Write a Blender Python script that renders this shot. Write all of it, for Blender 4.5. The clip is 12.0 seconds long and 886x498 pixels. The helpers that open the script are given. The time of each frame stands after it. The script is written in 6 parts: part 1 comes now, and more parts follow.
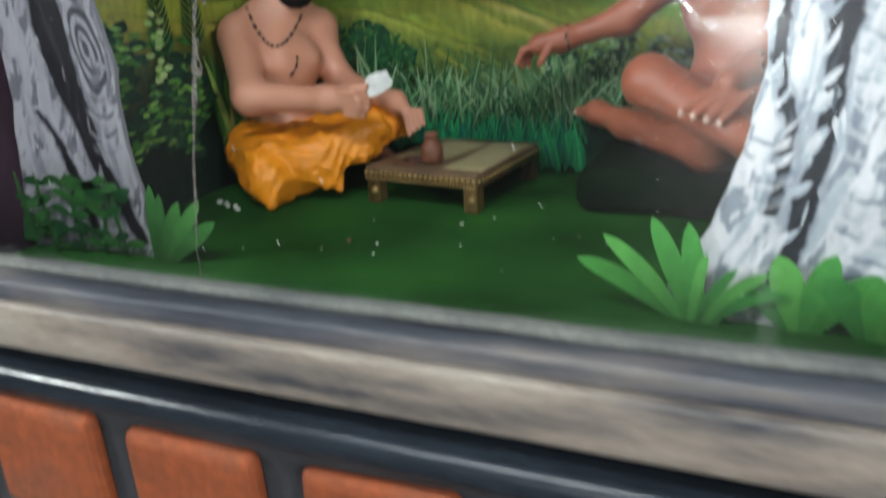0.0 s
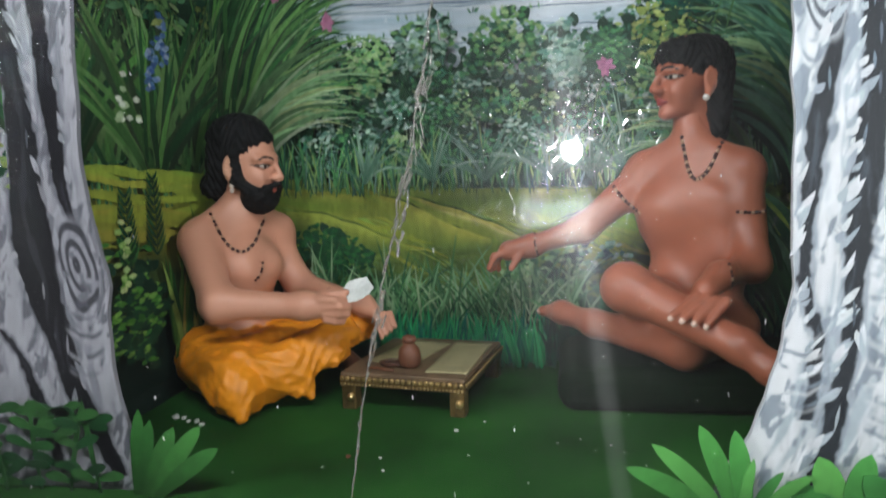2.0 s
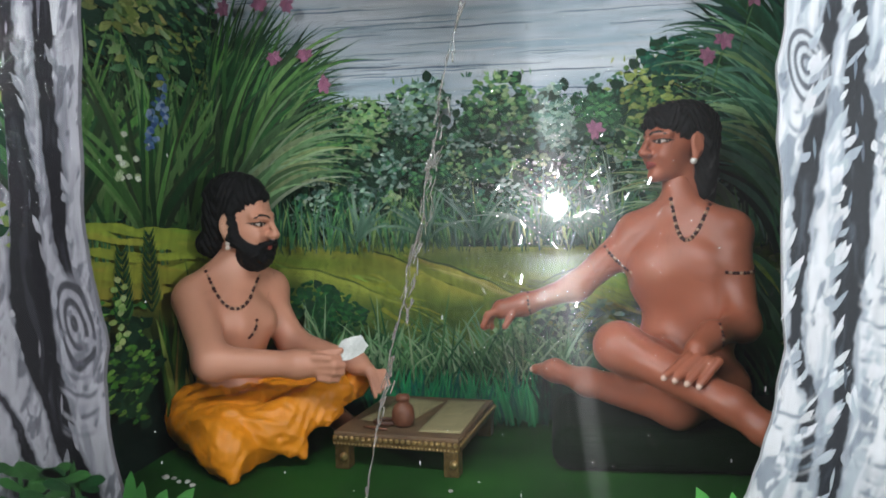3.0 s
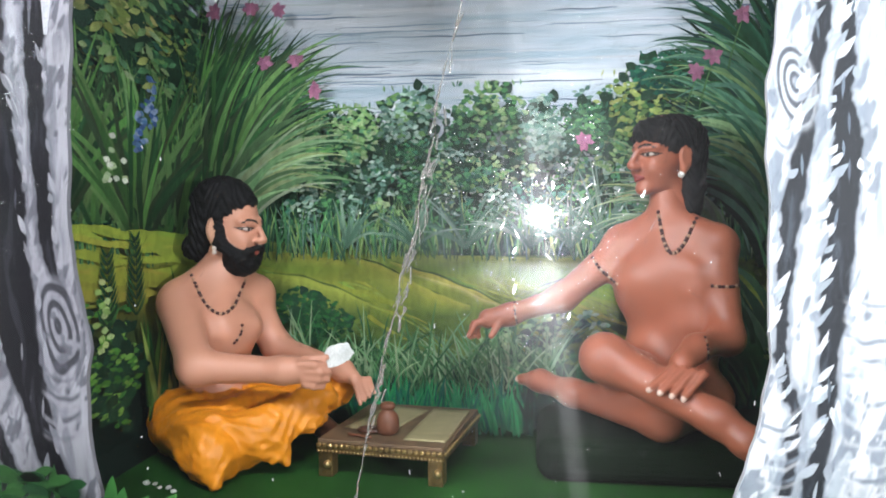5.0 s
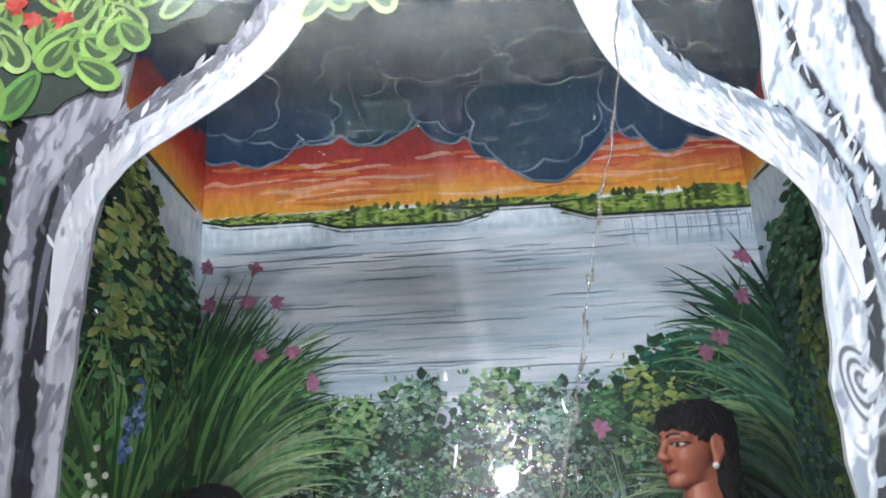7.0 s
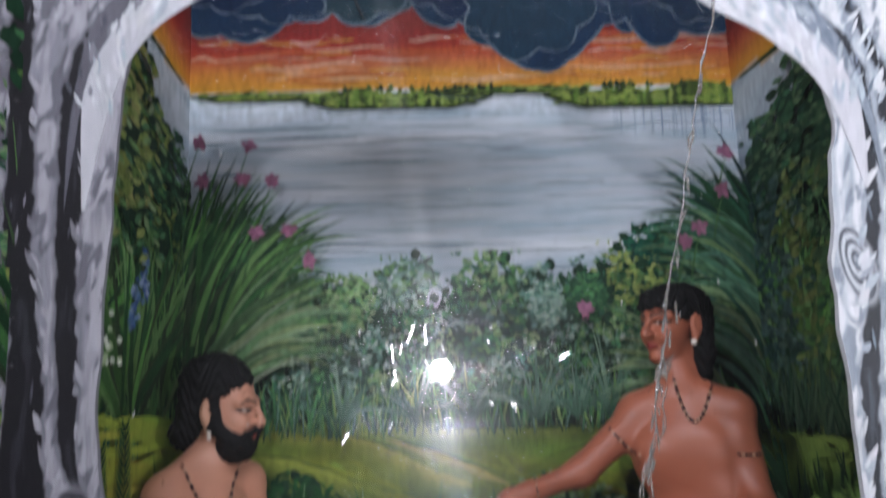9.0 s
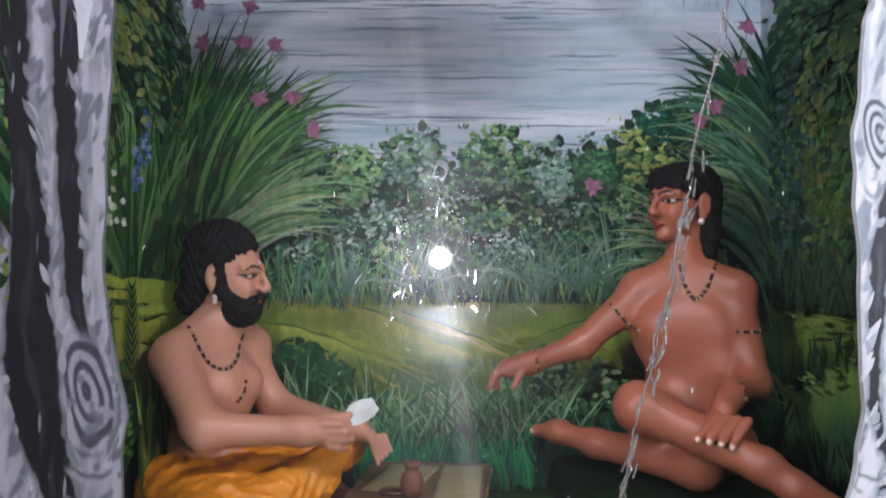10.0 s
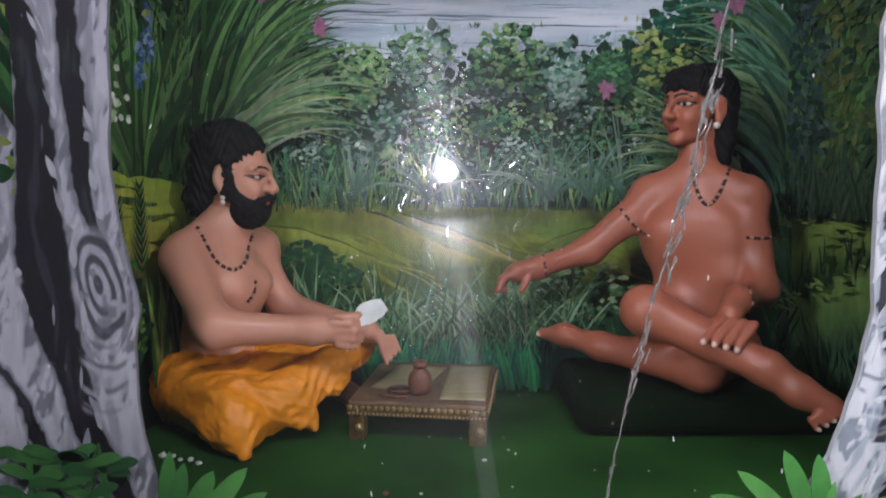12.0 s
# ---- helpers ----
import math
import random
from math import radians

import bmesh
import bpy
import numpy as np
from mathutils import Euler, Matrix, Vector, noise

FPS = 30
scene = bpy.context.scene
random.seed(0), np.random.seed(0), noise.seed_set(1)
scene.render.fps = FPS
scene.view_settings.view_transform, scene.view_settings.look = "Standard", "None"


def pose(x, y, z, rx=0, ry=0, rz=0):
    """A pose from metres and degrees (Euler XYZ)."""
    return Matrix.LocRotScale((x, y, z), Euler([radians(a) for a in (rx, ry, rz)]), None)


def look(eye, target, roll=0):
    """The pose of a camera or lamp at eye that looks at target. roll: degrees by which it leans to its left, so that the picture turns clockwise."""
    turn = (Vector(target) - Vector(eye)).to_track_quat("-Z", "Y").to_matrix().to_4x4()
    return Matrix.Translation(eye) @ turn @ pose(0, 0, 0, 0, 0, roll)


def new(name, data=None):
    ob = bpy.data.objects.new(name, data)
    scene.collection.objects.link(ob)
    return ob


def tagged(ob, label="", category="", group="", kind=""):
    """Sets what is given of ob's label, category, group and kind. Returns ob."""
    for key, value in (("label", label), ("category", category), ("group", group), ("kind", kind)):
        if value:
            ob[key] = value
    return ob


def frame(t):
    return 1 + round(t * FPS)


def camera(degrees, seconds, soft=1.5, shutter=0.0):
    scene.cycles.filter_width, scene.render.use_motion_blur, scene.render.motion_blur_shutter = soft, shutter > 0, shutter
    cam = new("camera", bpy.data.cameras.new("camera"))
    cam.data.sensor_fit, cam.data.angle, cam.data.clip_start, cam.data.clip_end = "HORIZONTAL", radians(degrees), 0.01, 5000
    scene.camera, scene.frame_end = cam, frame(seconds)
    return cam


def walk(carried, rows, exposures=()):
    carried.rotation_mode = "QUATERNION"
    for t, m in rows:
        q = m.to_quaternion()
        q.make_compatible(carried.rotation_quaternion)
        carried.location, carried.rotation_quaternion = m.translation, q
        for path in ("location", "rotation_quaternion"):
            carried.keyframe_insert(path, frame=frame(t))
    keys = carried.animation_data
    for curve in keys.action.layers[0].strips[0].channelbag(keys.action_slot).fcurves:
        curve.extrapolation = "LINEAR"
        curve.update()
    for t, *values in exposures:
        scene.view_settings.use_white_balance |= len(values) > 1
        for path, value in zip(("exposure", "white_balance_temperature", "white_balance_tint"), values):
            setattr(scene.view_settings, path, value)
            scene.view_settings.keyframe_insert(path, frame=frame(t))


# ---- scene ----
cam = camera(61.6, 12.0, 1.8, 0.8)
METRES, EYE, TILT, LEAN, TURN = 1.0, 1.5, -19.8, 2.967, 22.031
ROWS = [
    (0.0, 0.0, 0.0, 0.0, -0.0, 0.0, 0.0),
    (0.5, -0.1208, 0.0379, 0.0474, -4.15, 5.22, 0.61),
    (1.0, -0.2548, 0.0348, 0.0699, -8.2, 7.56, 5.12),
    (1.5, -0.3333, 0.03, 0.0783, -11.2, 10.25, 3.39),
    (2.0, -0.3647, 0.0197, 0.0849, -11.77, 13.07, 3.1),
    (2.5, -0.384, 0.0109, 0.094, -12.58, 15.44, 3.11),
    (3.0, -0.3937, -0.0011, 0.0956, -12.93, 17.07, 3.14),
    (5.0, -0.4034, 0.0003, 0.0968, -14.4, 17.62, 2.45),
    (5.5, -0.4276, 0.0045, 0.1249, -13.78, 22.5, 2.96),
    (6.0, -0.4524, 0.0492, 0.1866, -13.93, 28.97, 4.42),
    (6.5, -0.4768, 0.0828, 0.2389, -14.98, 37.34, 4.87),
    (8.5, -0.711, 0.1159, 0.209, -21.5, 34.41, 7.42),
    (9.0, -0.7146, 0.1389, 0.1904, -21.85, 28.89, 6.79),
    (9.5, -0.7156, 0.1629, 0.1704, -22.39, 23.59, 6.17),
    (10.0, -0.7174, 0.186, 0.1603, -22.5, 20.31, 5.35),
    (10.5, -0.7157, 0.1874, 0.152, -22.66, 18.7, 5.09),
    (11.0, -0.7118, 0.1903, 0.1439, -22.45, 16.65, 4.95),
    (11.5, -0.7125, 0.1981, 0.1408, -22.31, 15.0, 4.91),
    (12.0, -0.7179, 0.2104, 0.1379, -22.21, 13.71, 4.7),
]
EXPOSURES = [(0.0, -0.66, 6100, 2), (3.2, -0.74, 6150, 6), (4.8, -0.2, 6100, 8), (5.5, 0.05, 6100, 8), (6.5, -0.24, 6050, 9), (8.3, -1.5, 6000, 12), (9.0, -1.05, 6000, 15), (10.5, -0.82, 6000, 17), (12.0, -0.95, 6000, 18)]
walk(cam, [(t, pose(0, 0, EYE, TILT, LEAN, TURN) @ pose(METRES * x, METRES * y, METRES * z, 90 + pitch, roll, yaw)) for t, x, y, z, yaw, pitch, roll in ROWS], EXPOSURES)

# ---- world and lights ----
world = bpy.data.worlds.new("world")
scene.world = world
world.use_nodes = True
world.node_tree.nodes["Background"].inputs[0].default_value = (0.02, 0.022, 0.03, 1)
world.node_tree.nodes["Background"].inputs[1].default_value = 0.3


def lamp(name, kind, m, power, colour, size=0.2, flat=0.45):
    data = bpy.data.lights.new(name, kind)
    data.energy, data.color = power, colour
    if kind == "AREA":
        data.shape, data.size, data.size_y = "RECTANGLE", size, size * flat
    else:
        data.shadow_soft_size = size
    ob = new(name, data)
    ob.matrix_world = m
    return ob


# added white lamp, far behind: stands for the camera's torch mirrored in the glass
lamp("torch_stand_in", "POINT", pose(-0.42, -25.0, 1.72), 8500, (1.0, 0.98, 0.96), 0.36)
# unseen soft fill lamps, added at both sides and overhead to light the case
lamp("added_side_fill", "AREA", look((-3.3, -1.0, 2.55), (-0.2, 1.9, 1.85)), 245, (1.0, 0.98, 0.96), 0.9)
lamp("added_side_fill", "AREA", look((2.5, -1.2, 1.85), (-1.1, 1.9, 1.85)), 235, (1.0, 0.98, 0.96), 1.0)
lamp("added_top_fill", "AREA", look((-0.55, -0.75, 3.75), (-0.6, 2.29, 2.2)), 165, (0.98, 0.99, 1.0), 2.4, 0.14)


# ---- materials ----
def srgb(h):
    v = [int(h[i:i + 2], 16) / 255 for i in (0, 2, 4)]
    return tuple(c / 12.92 if c <= 0.04045 else ((c + 0.055) / 1.055) ** 2.4 for c in v)


def material(name, rough=0.6, metal=0.0, spec=0.5):
    m = bpy.data.materials.new(name)
    m.use_nodes = True
    nt = m.node_tree
    b = nt.nodes["Principled BSDF"]
    b.inputs["Roughness"].default_value = rough
    b.inputs["Metallic"].default_value = metal
    b.inputs["Specular IOR Level"].default_value = spec
    return m, nt, b


def noise_of(nt, scale, detail=4.0, stretch=None, rough=0.55):
    t = nt.nodes.new("ShaderNodeTexNoise")
    t.inputs["Scale"].default_value, t.inputs["Detail"].default_value, t.inputs["Roughness"].default_value = scale, detail, rough
    co = nt.nodes.new("ShaderNodeTexCoord")
    if stretch:
        mp = nt.nodes.new("ShaderNodeMapping")
        mp.inputs["Scale"].default_value = stretch
        nt.links.new(co.outputs["Object"], mp.inputs[0])
        nt.links.new(mp.outputs[0], t.inputs["Vector"])
    else:
        nt.links.new(co.outputs["Object"], t.inputs["Vector"])
    return t


def ramp_of(nt, src, stops):
    r = nt.nodes.new("ShaderNodeValToRGB")
    el = r.color_ramp.elements
    while len(el) < len(stops):
        el.new(0.5)
    for e, (p, c) in zip(el, stops):
        e.position, e.color = p, (*c, 1)
    nt.links.new(src, r.inputs[0])
    return r


def bump_to(nt, b, src, strength, distance):
    n = nt.nodes.new("ShaderNodeBump")
    n.inputs["Strength"].default_value, n.inputs["Distance"].default_value = strength, distance
    nt.links.new(src, n.inputs["Height"])
    nt.links.new(n.outputs[0], b.inputs["Normal"])


def surface(name, c1, c2, scale, rough=0.6, metal=0.0, spec=0.5, bump=0.3, dist=0.002, stretch=None, c3=None, fine=None):
    """A two-scale surface: broad stains from c1 to c2 (and c3), with fine grain."""
    m, nt, b = material(name, rough, metal, spec)
    t = noise_of(nt, scale, 5, stretch)
    stops = [(0.32, c1), (0.68, c2)] if c3 is None else [(0.28, c1), (0.5, c2), (0.72, c3)]
    r = ramp_of(nt, t.outputs[0], stops)
    f = noise_of(nt, fine or scale * 9, 3, stretch)
    g = ramp_of(nt, f.outputs[0], [(0.25, (0.72, 0.72, 0.72)), (0.75, (1.15, 1.15, 1.15))])
    mx = nt.nodes.new("ShaderNodeMixRGB")
    mx.blend_type = "MULTIPLY"
    mx.inputs[0].default_value = 1.0
    nt.links.new(r.outputs[0], mx.inputs[1])
    nt.links.new(g.outputs[0], mx.inputs[2])
    nt.links.new(mx.outputs[0], b.inputs["Base Color"])
    bump_to(nt, b, f.outputs[0], bump, dist)
    return m


def pigment(name, rough, spec, scale, stretch, amount=0.25, bump=0.25, dist=0.0012):
    """Paint whose colour each brush stroke carries, with bristle streaks."""
    m, nt, b = material(name, rough, 0.0, spec)
    a = nt.nodes.new("ShaderNodeAttribute")
    a.attribute_name = "pigment"
    t = noise_of(nt, scale, 4, stretch)
    g = ramp_of(nt, t.outputs[0], [(0.25, (1 - amount,) * 3), (0.75, (1 + amount,) * 3)])
    mx = nt.nodes.new("ShaderNodeMixRGB")
    mx.blend_type = "MULTIPLY"
    mx.inputs[0].default_value = 1.0
    nt.links.new(a.outputs["Color"], mx.inputs[1])
    nt.links.new(g.outputs[0], mx.inputs[2])
    nt.links.new(mx.outputs[0], b.inputs["Base Color"])
    bump_to(nt, b, t.outputs[0], bump, dist)
    return m


MURAL = pigment("mural_paint", 0.68, 0.12, 60, (1, 1, 0.35))
WATER = pigment("mural_water_paint", 0.45, 0.35, 30, (0.25, 0.25, 3.0), 0.12)
BARK = pigment("bark_board_paint", 0.5, 0.35, 45, (1, 1, 0.3), 0.16)
LEAFP = pigment("leaf_board_paint", 0.45, 0.4, 40, (1, 1, 1), 0.18)
SKIN = pigment("statue_paint", 0.4, 0.4, 14, (1, 1, 1), 0.07, 0.08, 0.001)
HAIRP = pigment("statue_hair_paint", 0.75, 0.2, 120, (1, 1, 0.3), 0.3, 0.5, 0.002)
FABRIC = pigment("orange_wrap_cloth", 0.46, 0.45, 45, (1, 1, 0.6), 0.16, 0.7, 0.006)
CARPET = surface("green_carpet", srgb("173810"), srgb("234f1c"), 3.0, 0.95, spec=0.1, bump=0.8, dist=0.004, c3=srgb("306224"), fine=260)
BLOCK = surface("dark_green_cloth", srgb("081408"), srgb("0d1f0c"), 5.0, 0.95, spec=0.1, bump=0.6, dist=0.003, fine=220)
BOARD = surface("raw_board", srgb("5a4632"), srgb("7a6248"), 6, 0.8)
LEDGE = surface("peeling_ledge_paint", srgb("34353c"), srgb("83786e"), 3.2, 0.5, bump=0.5, dist=0.002, stretch=(1.2, 5, 7), c3=srgb("9c9288"), fine=30)
SLATE = surface("slate_ledge_paint", srgb("262932"), srgb("44464e"), 3.0, 0.5, bump=0.4, stretch=(1, 5, 7), c3=srgb("7a726c"), fine=30)
EDGE = surface("grey_putty", srgb("4a4c4c"), srgb("6a6b66"), 9, 0.7, bump=0.6, dist=0.002)
RAIL = surface("black_gloss_rail", srgb("15181c"), srgb("2a3038"), 3, 0.25, spec=0.6, bump=0.1, dist=0.001, stretch=(1, 6, 6))
BRICK = surface("orange_brick", srgb("5c2c14"), srgb("86411c"), 7, 0.8, bump=0.5, dist=0.003, c3=srgb("6c4230"))
MORTAR = surface("grey_mortar", srgb("1c1c20"), srgb("36353a"), 8, 0.9, bump=0.6, dist=0.003)
HALLWALL = surface("dim_hall_plaster", srgb("1d1a1d"), srgb("28242a"), 1.2, 0.9, spec=0.2)
PURPLE = surface("purple_brown_paint", srgb("22121f"), srgb("3a2034"), 2.5, 0.7)
HALLFLOOR = surface("hall_stone_floor", srgb("2e2c2a"), srgb("403c38"), 2.0, 0.6)
BRASS = surface("aged_brass_sheet", srgb("6a5433"), srgb("8f7448"), 12, 0.42, 0.75, bump=0.6, dist=0.002, c3=srgb("59452a"), fine=120)
STUD = surface("brass_stud", srgb("a88a55"), srgb("d8bd84"), 30, 0.3, 0.85, bump=0.2)
TABLETOP = surface("brown_table_cover", srgb("5a4634"), srgb("725a42"), 10, 0.6, bump=0.4, c3=srgb("64503a"))
LEAFPAPER = surface("palm_leaf_sheet", srgb("8f8460"), srgb("a99d76"), 14, 0.7, bump=0.3, stretch=(1, 5, 1))
CLAY = surface("brown_clay", srgb("5e3826"), srgb("7c4d36"), 16, 0.55, bump=0.4)
PAPER = surface("white_paper", srgb("c9cbc9"), srgb("e4e6e2"), 22, 0.7, bump=0.4)
CRUMB = surface("white_crumb", srgb("a9aaa4"), srgb("d2d4cc"), 60, 0.8)
WIRE = surface("black_wire", srgb("111214"), srgb("1d1e22"), 30, 0.4)


def glass_material():
    m = bpy.data.materials.new("dusty_show_glass")
    m.use_nodes = True
    nt = m.node_tree
    for n in list(nt.nodes):
        nt.nodes.remove(n)
    out = nt.nodes.new("ShaderNodeOutputMaterial")
    clear = nt.nodes.new("ShaderNodeBsdfTransparent")
    sharp = nt.nodes.new("ShaderNodeBsdfGlossy")
    sharp.inputs["Roughness"].default_value = 0.015
    haze = nt.nodes.new("ShaderNodeBsdfGlossy")
    haze.inputs["Roughness"].default_value = 0.17
    def scratched(scale, stretch, turn, strength, distance, rough):
        """A gloss lobe bent by fine scratches that run one way."""
        co, mp, tx = nt.nodes.new("ShaderNodeTexCoord"), nt.nodes.new("ShaderNodeMapping"), nt.nodes.new("ShaderNodeTexNoise")
        mp.inputs["Rotation"].default_value, mp.inputs["Scale"].default_value = (0, radians(turn), 0), stretch
        tx.inputs["Scale"].default_value, tx.inputs["Detail"].default_value = scale, 5
        bump, lobe = nt.nodes.new("ShaderNodeBump"), nt.nodes.new("ShaderNodeBsdfGlossy")
        bump.inputs["Strength"].default_value, bump.inputs["Distance"].default_value = strength, distance
        lobe.inputs["Roughness"].default_value = rough
        nt.links.new(co.outputs["Object"], mp.inputs[0])
        nt.links.new(mp.outputs[0], tx.inputs["Vector"])
        nt.links.new(tx.outputs[0], bump.inputs["Height"])
        nt.links.new(bump.outputs[0], lobe.inputs["Normal"])
        return lobe

    rub = scratched(150, (1, 1, 0.6), 12, 0.9, 0.0008, 0.012)
    # two lobes bent one way each, added to imitate rays round the mirrored lamp
    streak_lobe = scratched(1.0, (0.6, 0.6, 500), 8, 1.0, 0.0005, 0.004)
    streak_lobe_2 = scratched(1.0, (0.8, 0.8, 460), -27, 1.0, 0.0003, 0.006)
    # gloss lobe drawn out one way, imitating the lens streak across the mirrored lamp
    long_streak, way = nt.nodes.new("ShaderNodeBsdfAnisotropic"), nt.nodes.new("ShaderNodeCombineXYZ")
    way.inputs[0].default_value, way.inputs[2].default_value = 0.985, 0.13
    long_streak.inputs["Roughness"].default_value, long_streak.inputs["Anisotropy"].default_value = 0.10, 0.95
    nt.links.new(way.outputs[0], long_streak.inputs["Tangent"])
    dust = nt.nodes.new("ShaderNodeBsdfDiffuse")
    dust.inputs["Color"].default_value = (0.6, 0.6, 0.62, 1)

    def mix(fac, a, b):
        x = nt.nodes.new("ShaderNodeMixShader")
        if isinstance(fac, float):
            x.inputs[0].default_value = fac
        else:
            nt.links.new(fac, x.inputs[0])
        nt.links.new(a, x.inputs[1])
        nt.links.new(b, x.inputs[2])
        return x.outputs[0]

    film = noise_of(nt, 2.4, 5)
    fr = ramp_of(nt, film.outputs[0], [(0.35, (0.0003,) * 3), (0.8, (0.0028,) * 3)])
    s = mix(0.045, clear.outputs[0], sharp.outputs[0])
    s = mix(0.0009, s, haze.outputs[0])
    s = mix(0.005, s, rub.outputs[0])
    s = mix(0.018, s, streak_lobe.outputs[0])
    s = mix(0.008, s, streak_lobe_2.outputs[0])
    s = mix(0.0018, s, long_streak.outputs[0])
    s = mix(fr.outputs[0], s, dust.outputs[0])
    nt.links.new(s, out.inputs["Surface"])
    return m


GLASS = glass_material()


# ---- building helpers ----
def thing(name, label, category, at=(0, 0, 0), group="", kind=""):
    ob = new(name)
    ob.location = at
    ob.empty_display_size = 0.05
    return tagged(ob, label, category, group, kind)


def mesh_object(name, bm, mat, smooth=False):
    me = bpy.data.meshes.new(name)
    bm.normal_update()
    bm.to_mesh(me)
    bm.free()
    me.materials.append(mat)
    if smooth:
        me.polygons.foreach_set("use_smooth", [True] * len(me.polygons))
    return new(name, me)


def part(name, bm, mat, parent, label="", smooth=False):
    ob = mesh_object(name, bm, mat, smooth)
    ob.parent = parent
    if parent.type == "EMPTY":
        ob.matrix_parent_inverse = Matrix.Translation(parent.location).inverted()
    return tagged(ob, label)


def box(x0, x1, y0, y1, z0, z1, bevel=0.0, seg=2):
    bm = bmesh.new()
    bmesh.ops.create_cube(bm, size=1.0, matrix=Matrix.Translation(((x0 + x1) / 2, (y0 + y1) / 2, (z0 + z1) / 2)) @ Matrix.Diagonal((x1 - x0, y1 - y0, z1 - z0, 1)))
    if bevel:
        bmesh.ops.bevel(bm, geom=bm.edges[:], offset=bevel, segments=seg, affect="EDGES", profile=0.5)
    return bm


def lathe(profile, at=(0, 0, 0), seg=24):
    bm = bmesh.new()
    rings = []
    for r, z in profile:
        rings.append([bm.verts.new((at[0] + r * math.cos(2 * math.pi * i / seg), at[1] + r * math.sin(2 * math.pi * i / seg), at[2] + z)) for i in range(seg)])
    for a, b in zip(rings, rings[1:]):
        for i in range(seg):
            bm.faces.new((a[i], a[(i + 1) % seg], b[(i + 1) % seg], b[i]))
    bm.faces.new(rings[0][::-1])
    bm.faces.new(rings[-1])
    return bm


def tube(points, radii, seg=8):
    bm = bmesh.new()
    rings = []
    n = len(points)
    for i, p in enumerate(points):
        d = (Vector(points[min(i + 1, n - 1)]) - Vector(points[max(i - 1, 0)])).normalized()
        q = d.to_track_quat("Z", "Y")
        r = radii[i] if isinstance(radii, (list, tuple)) else radii
        rings.append([bm.verts.new(Vector(p) + q @ Vector((r * math.cos(2 * math.pi * k / seg), r * math.sin(2 * math.pi * k / seg), 0))) for k in range(seg)])
    for a, b in zip(rings, rings[1:]):
        for k in range(seg):
            bm.faces.new((a[k], a[(k + 1) % seg], b[(k + 1) % seg], b[k]))
    bm.faces.new(rings[0][::-1])
    bm.faces.new(rings[-1])
    return bm


def setting(name, bm, mat, label, category):
    return tagged(mesh_object(name, bm, mat), label, category, kind="structure")


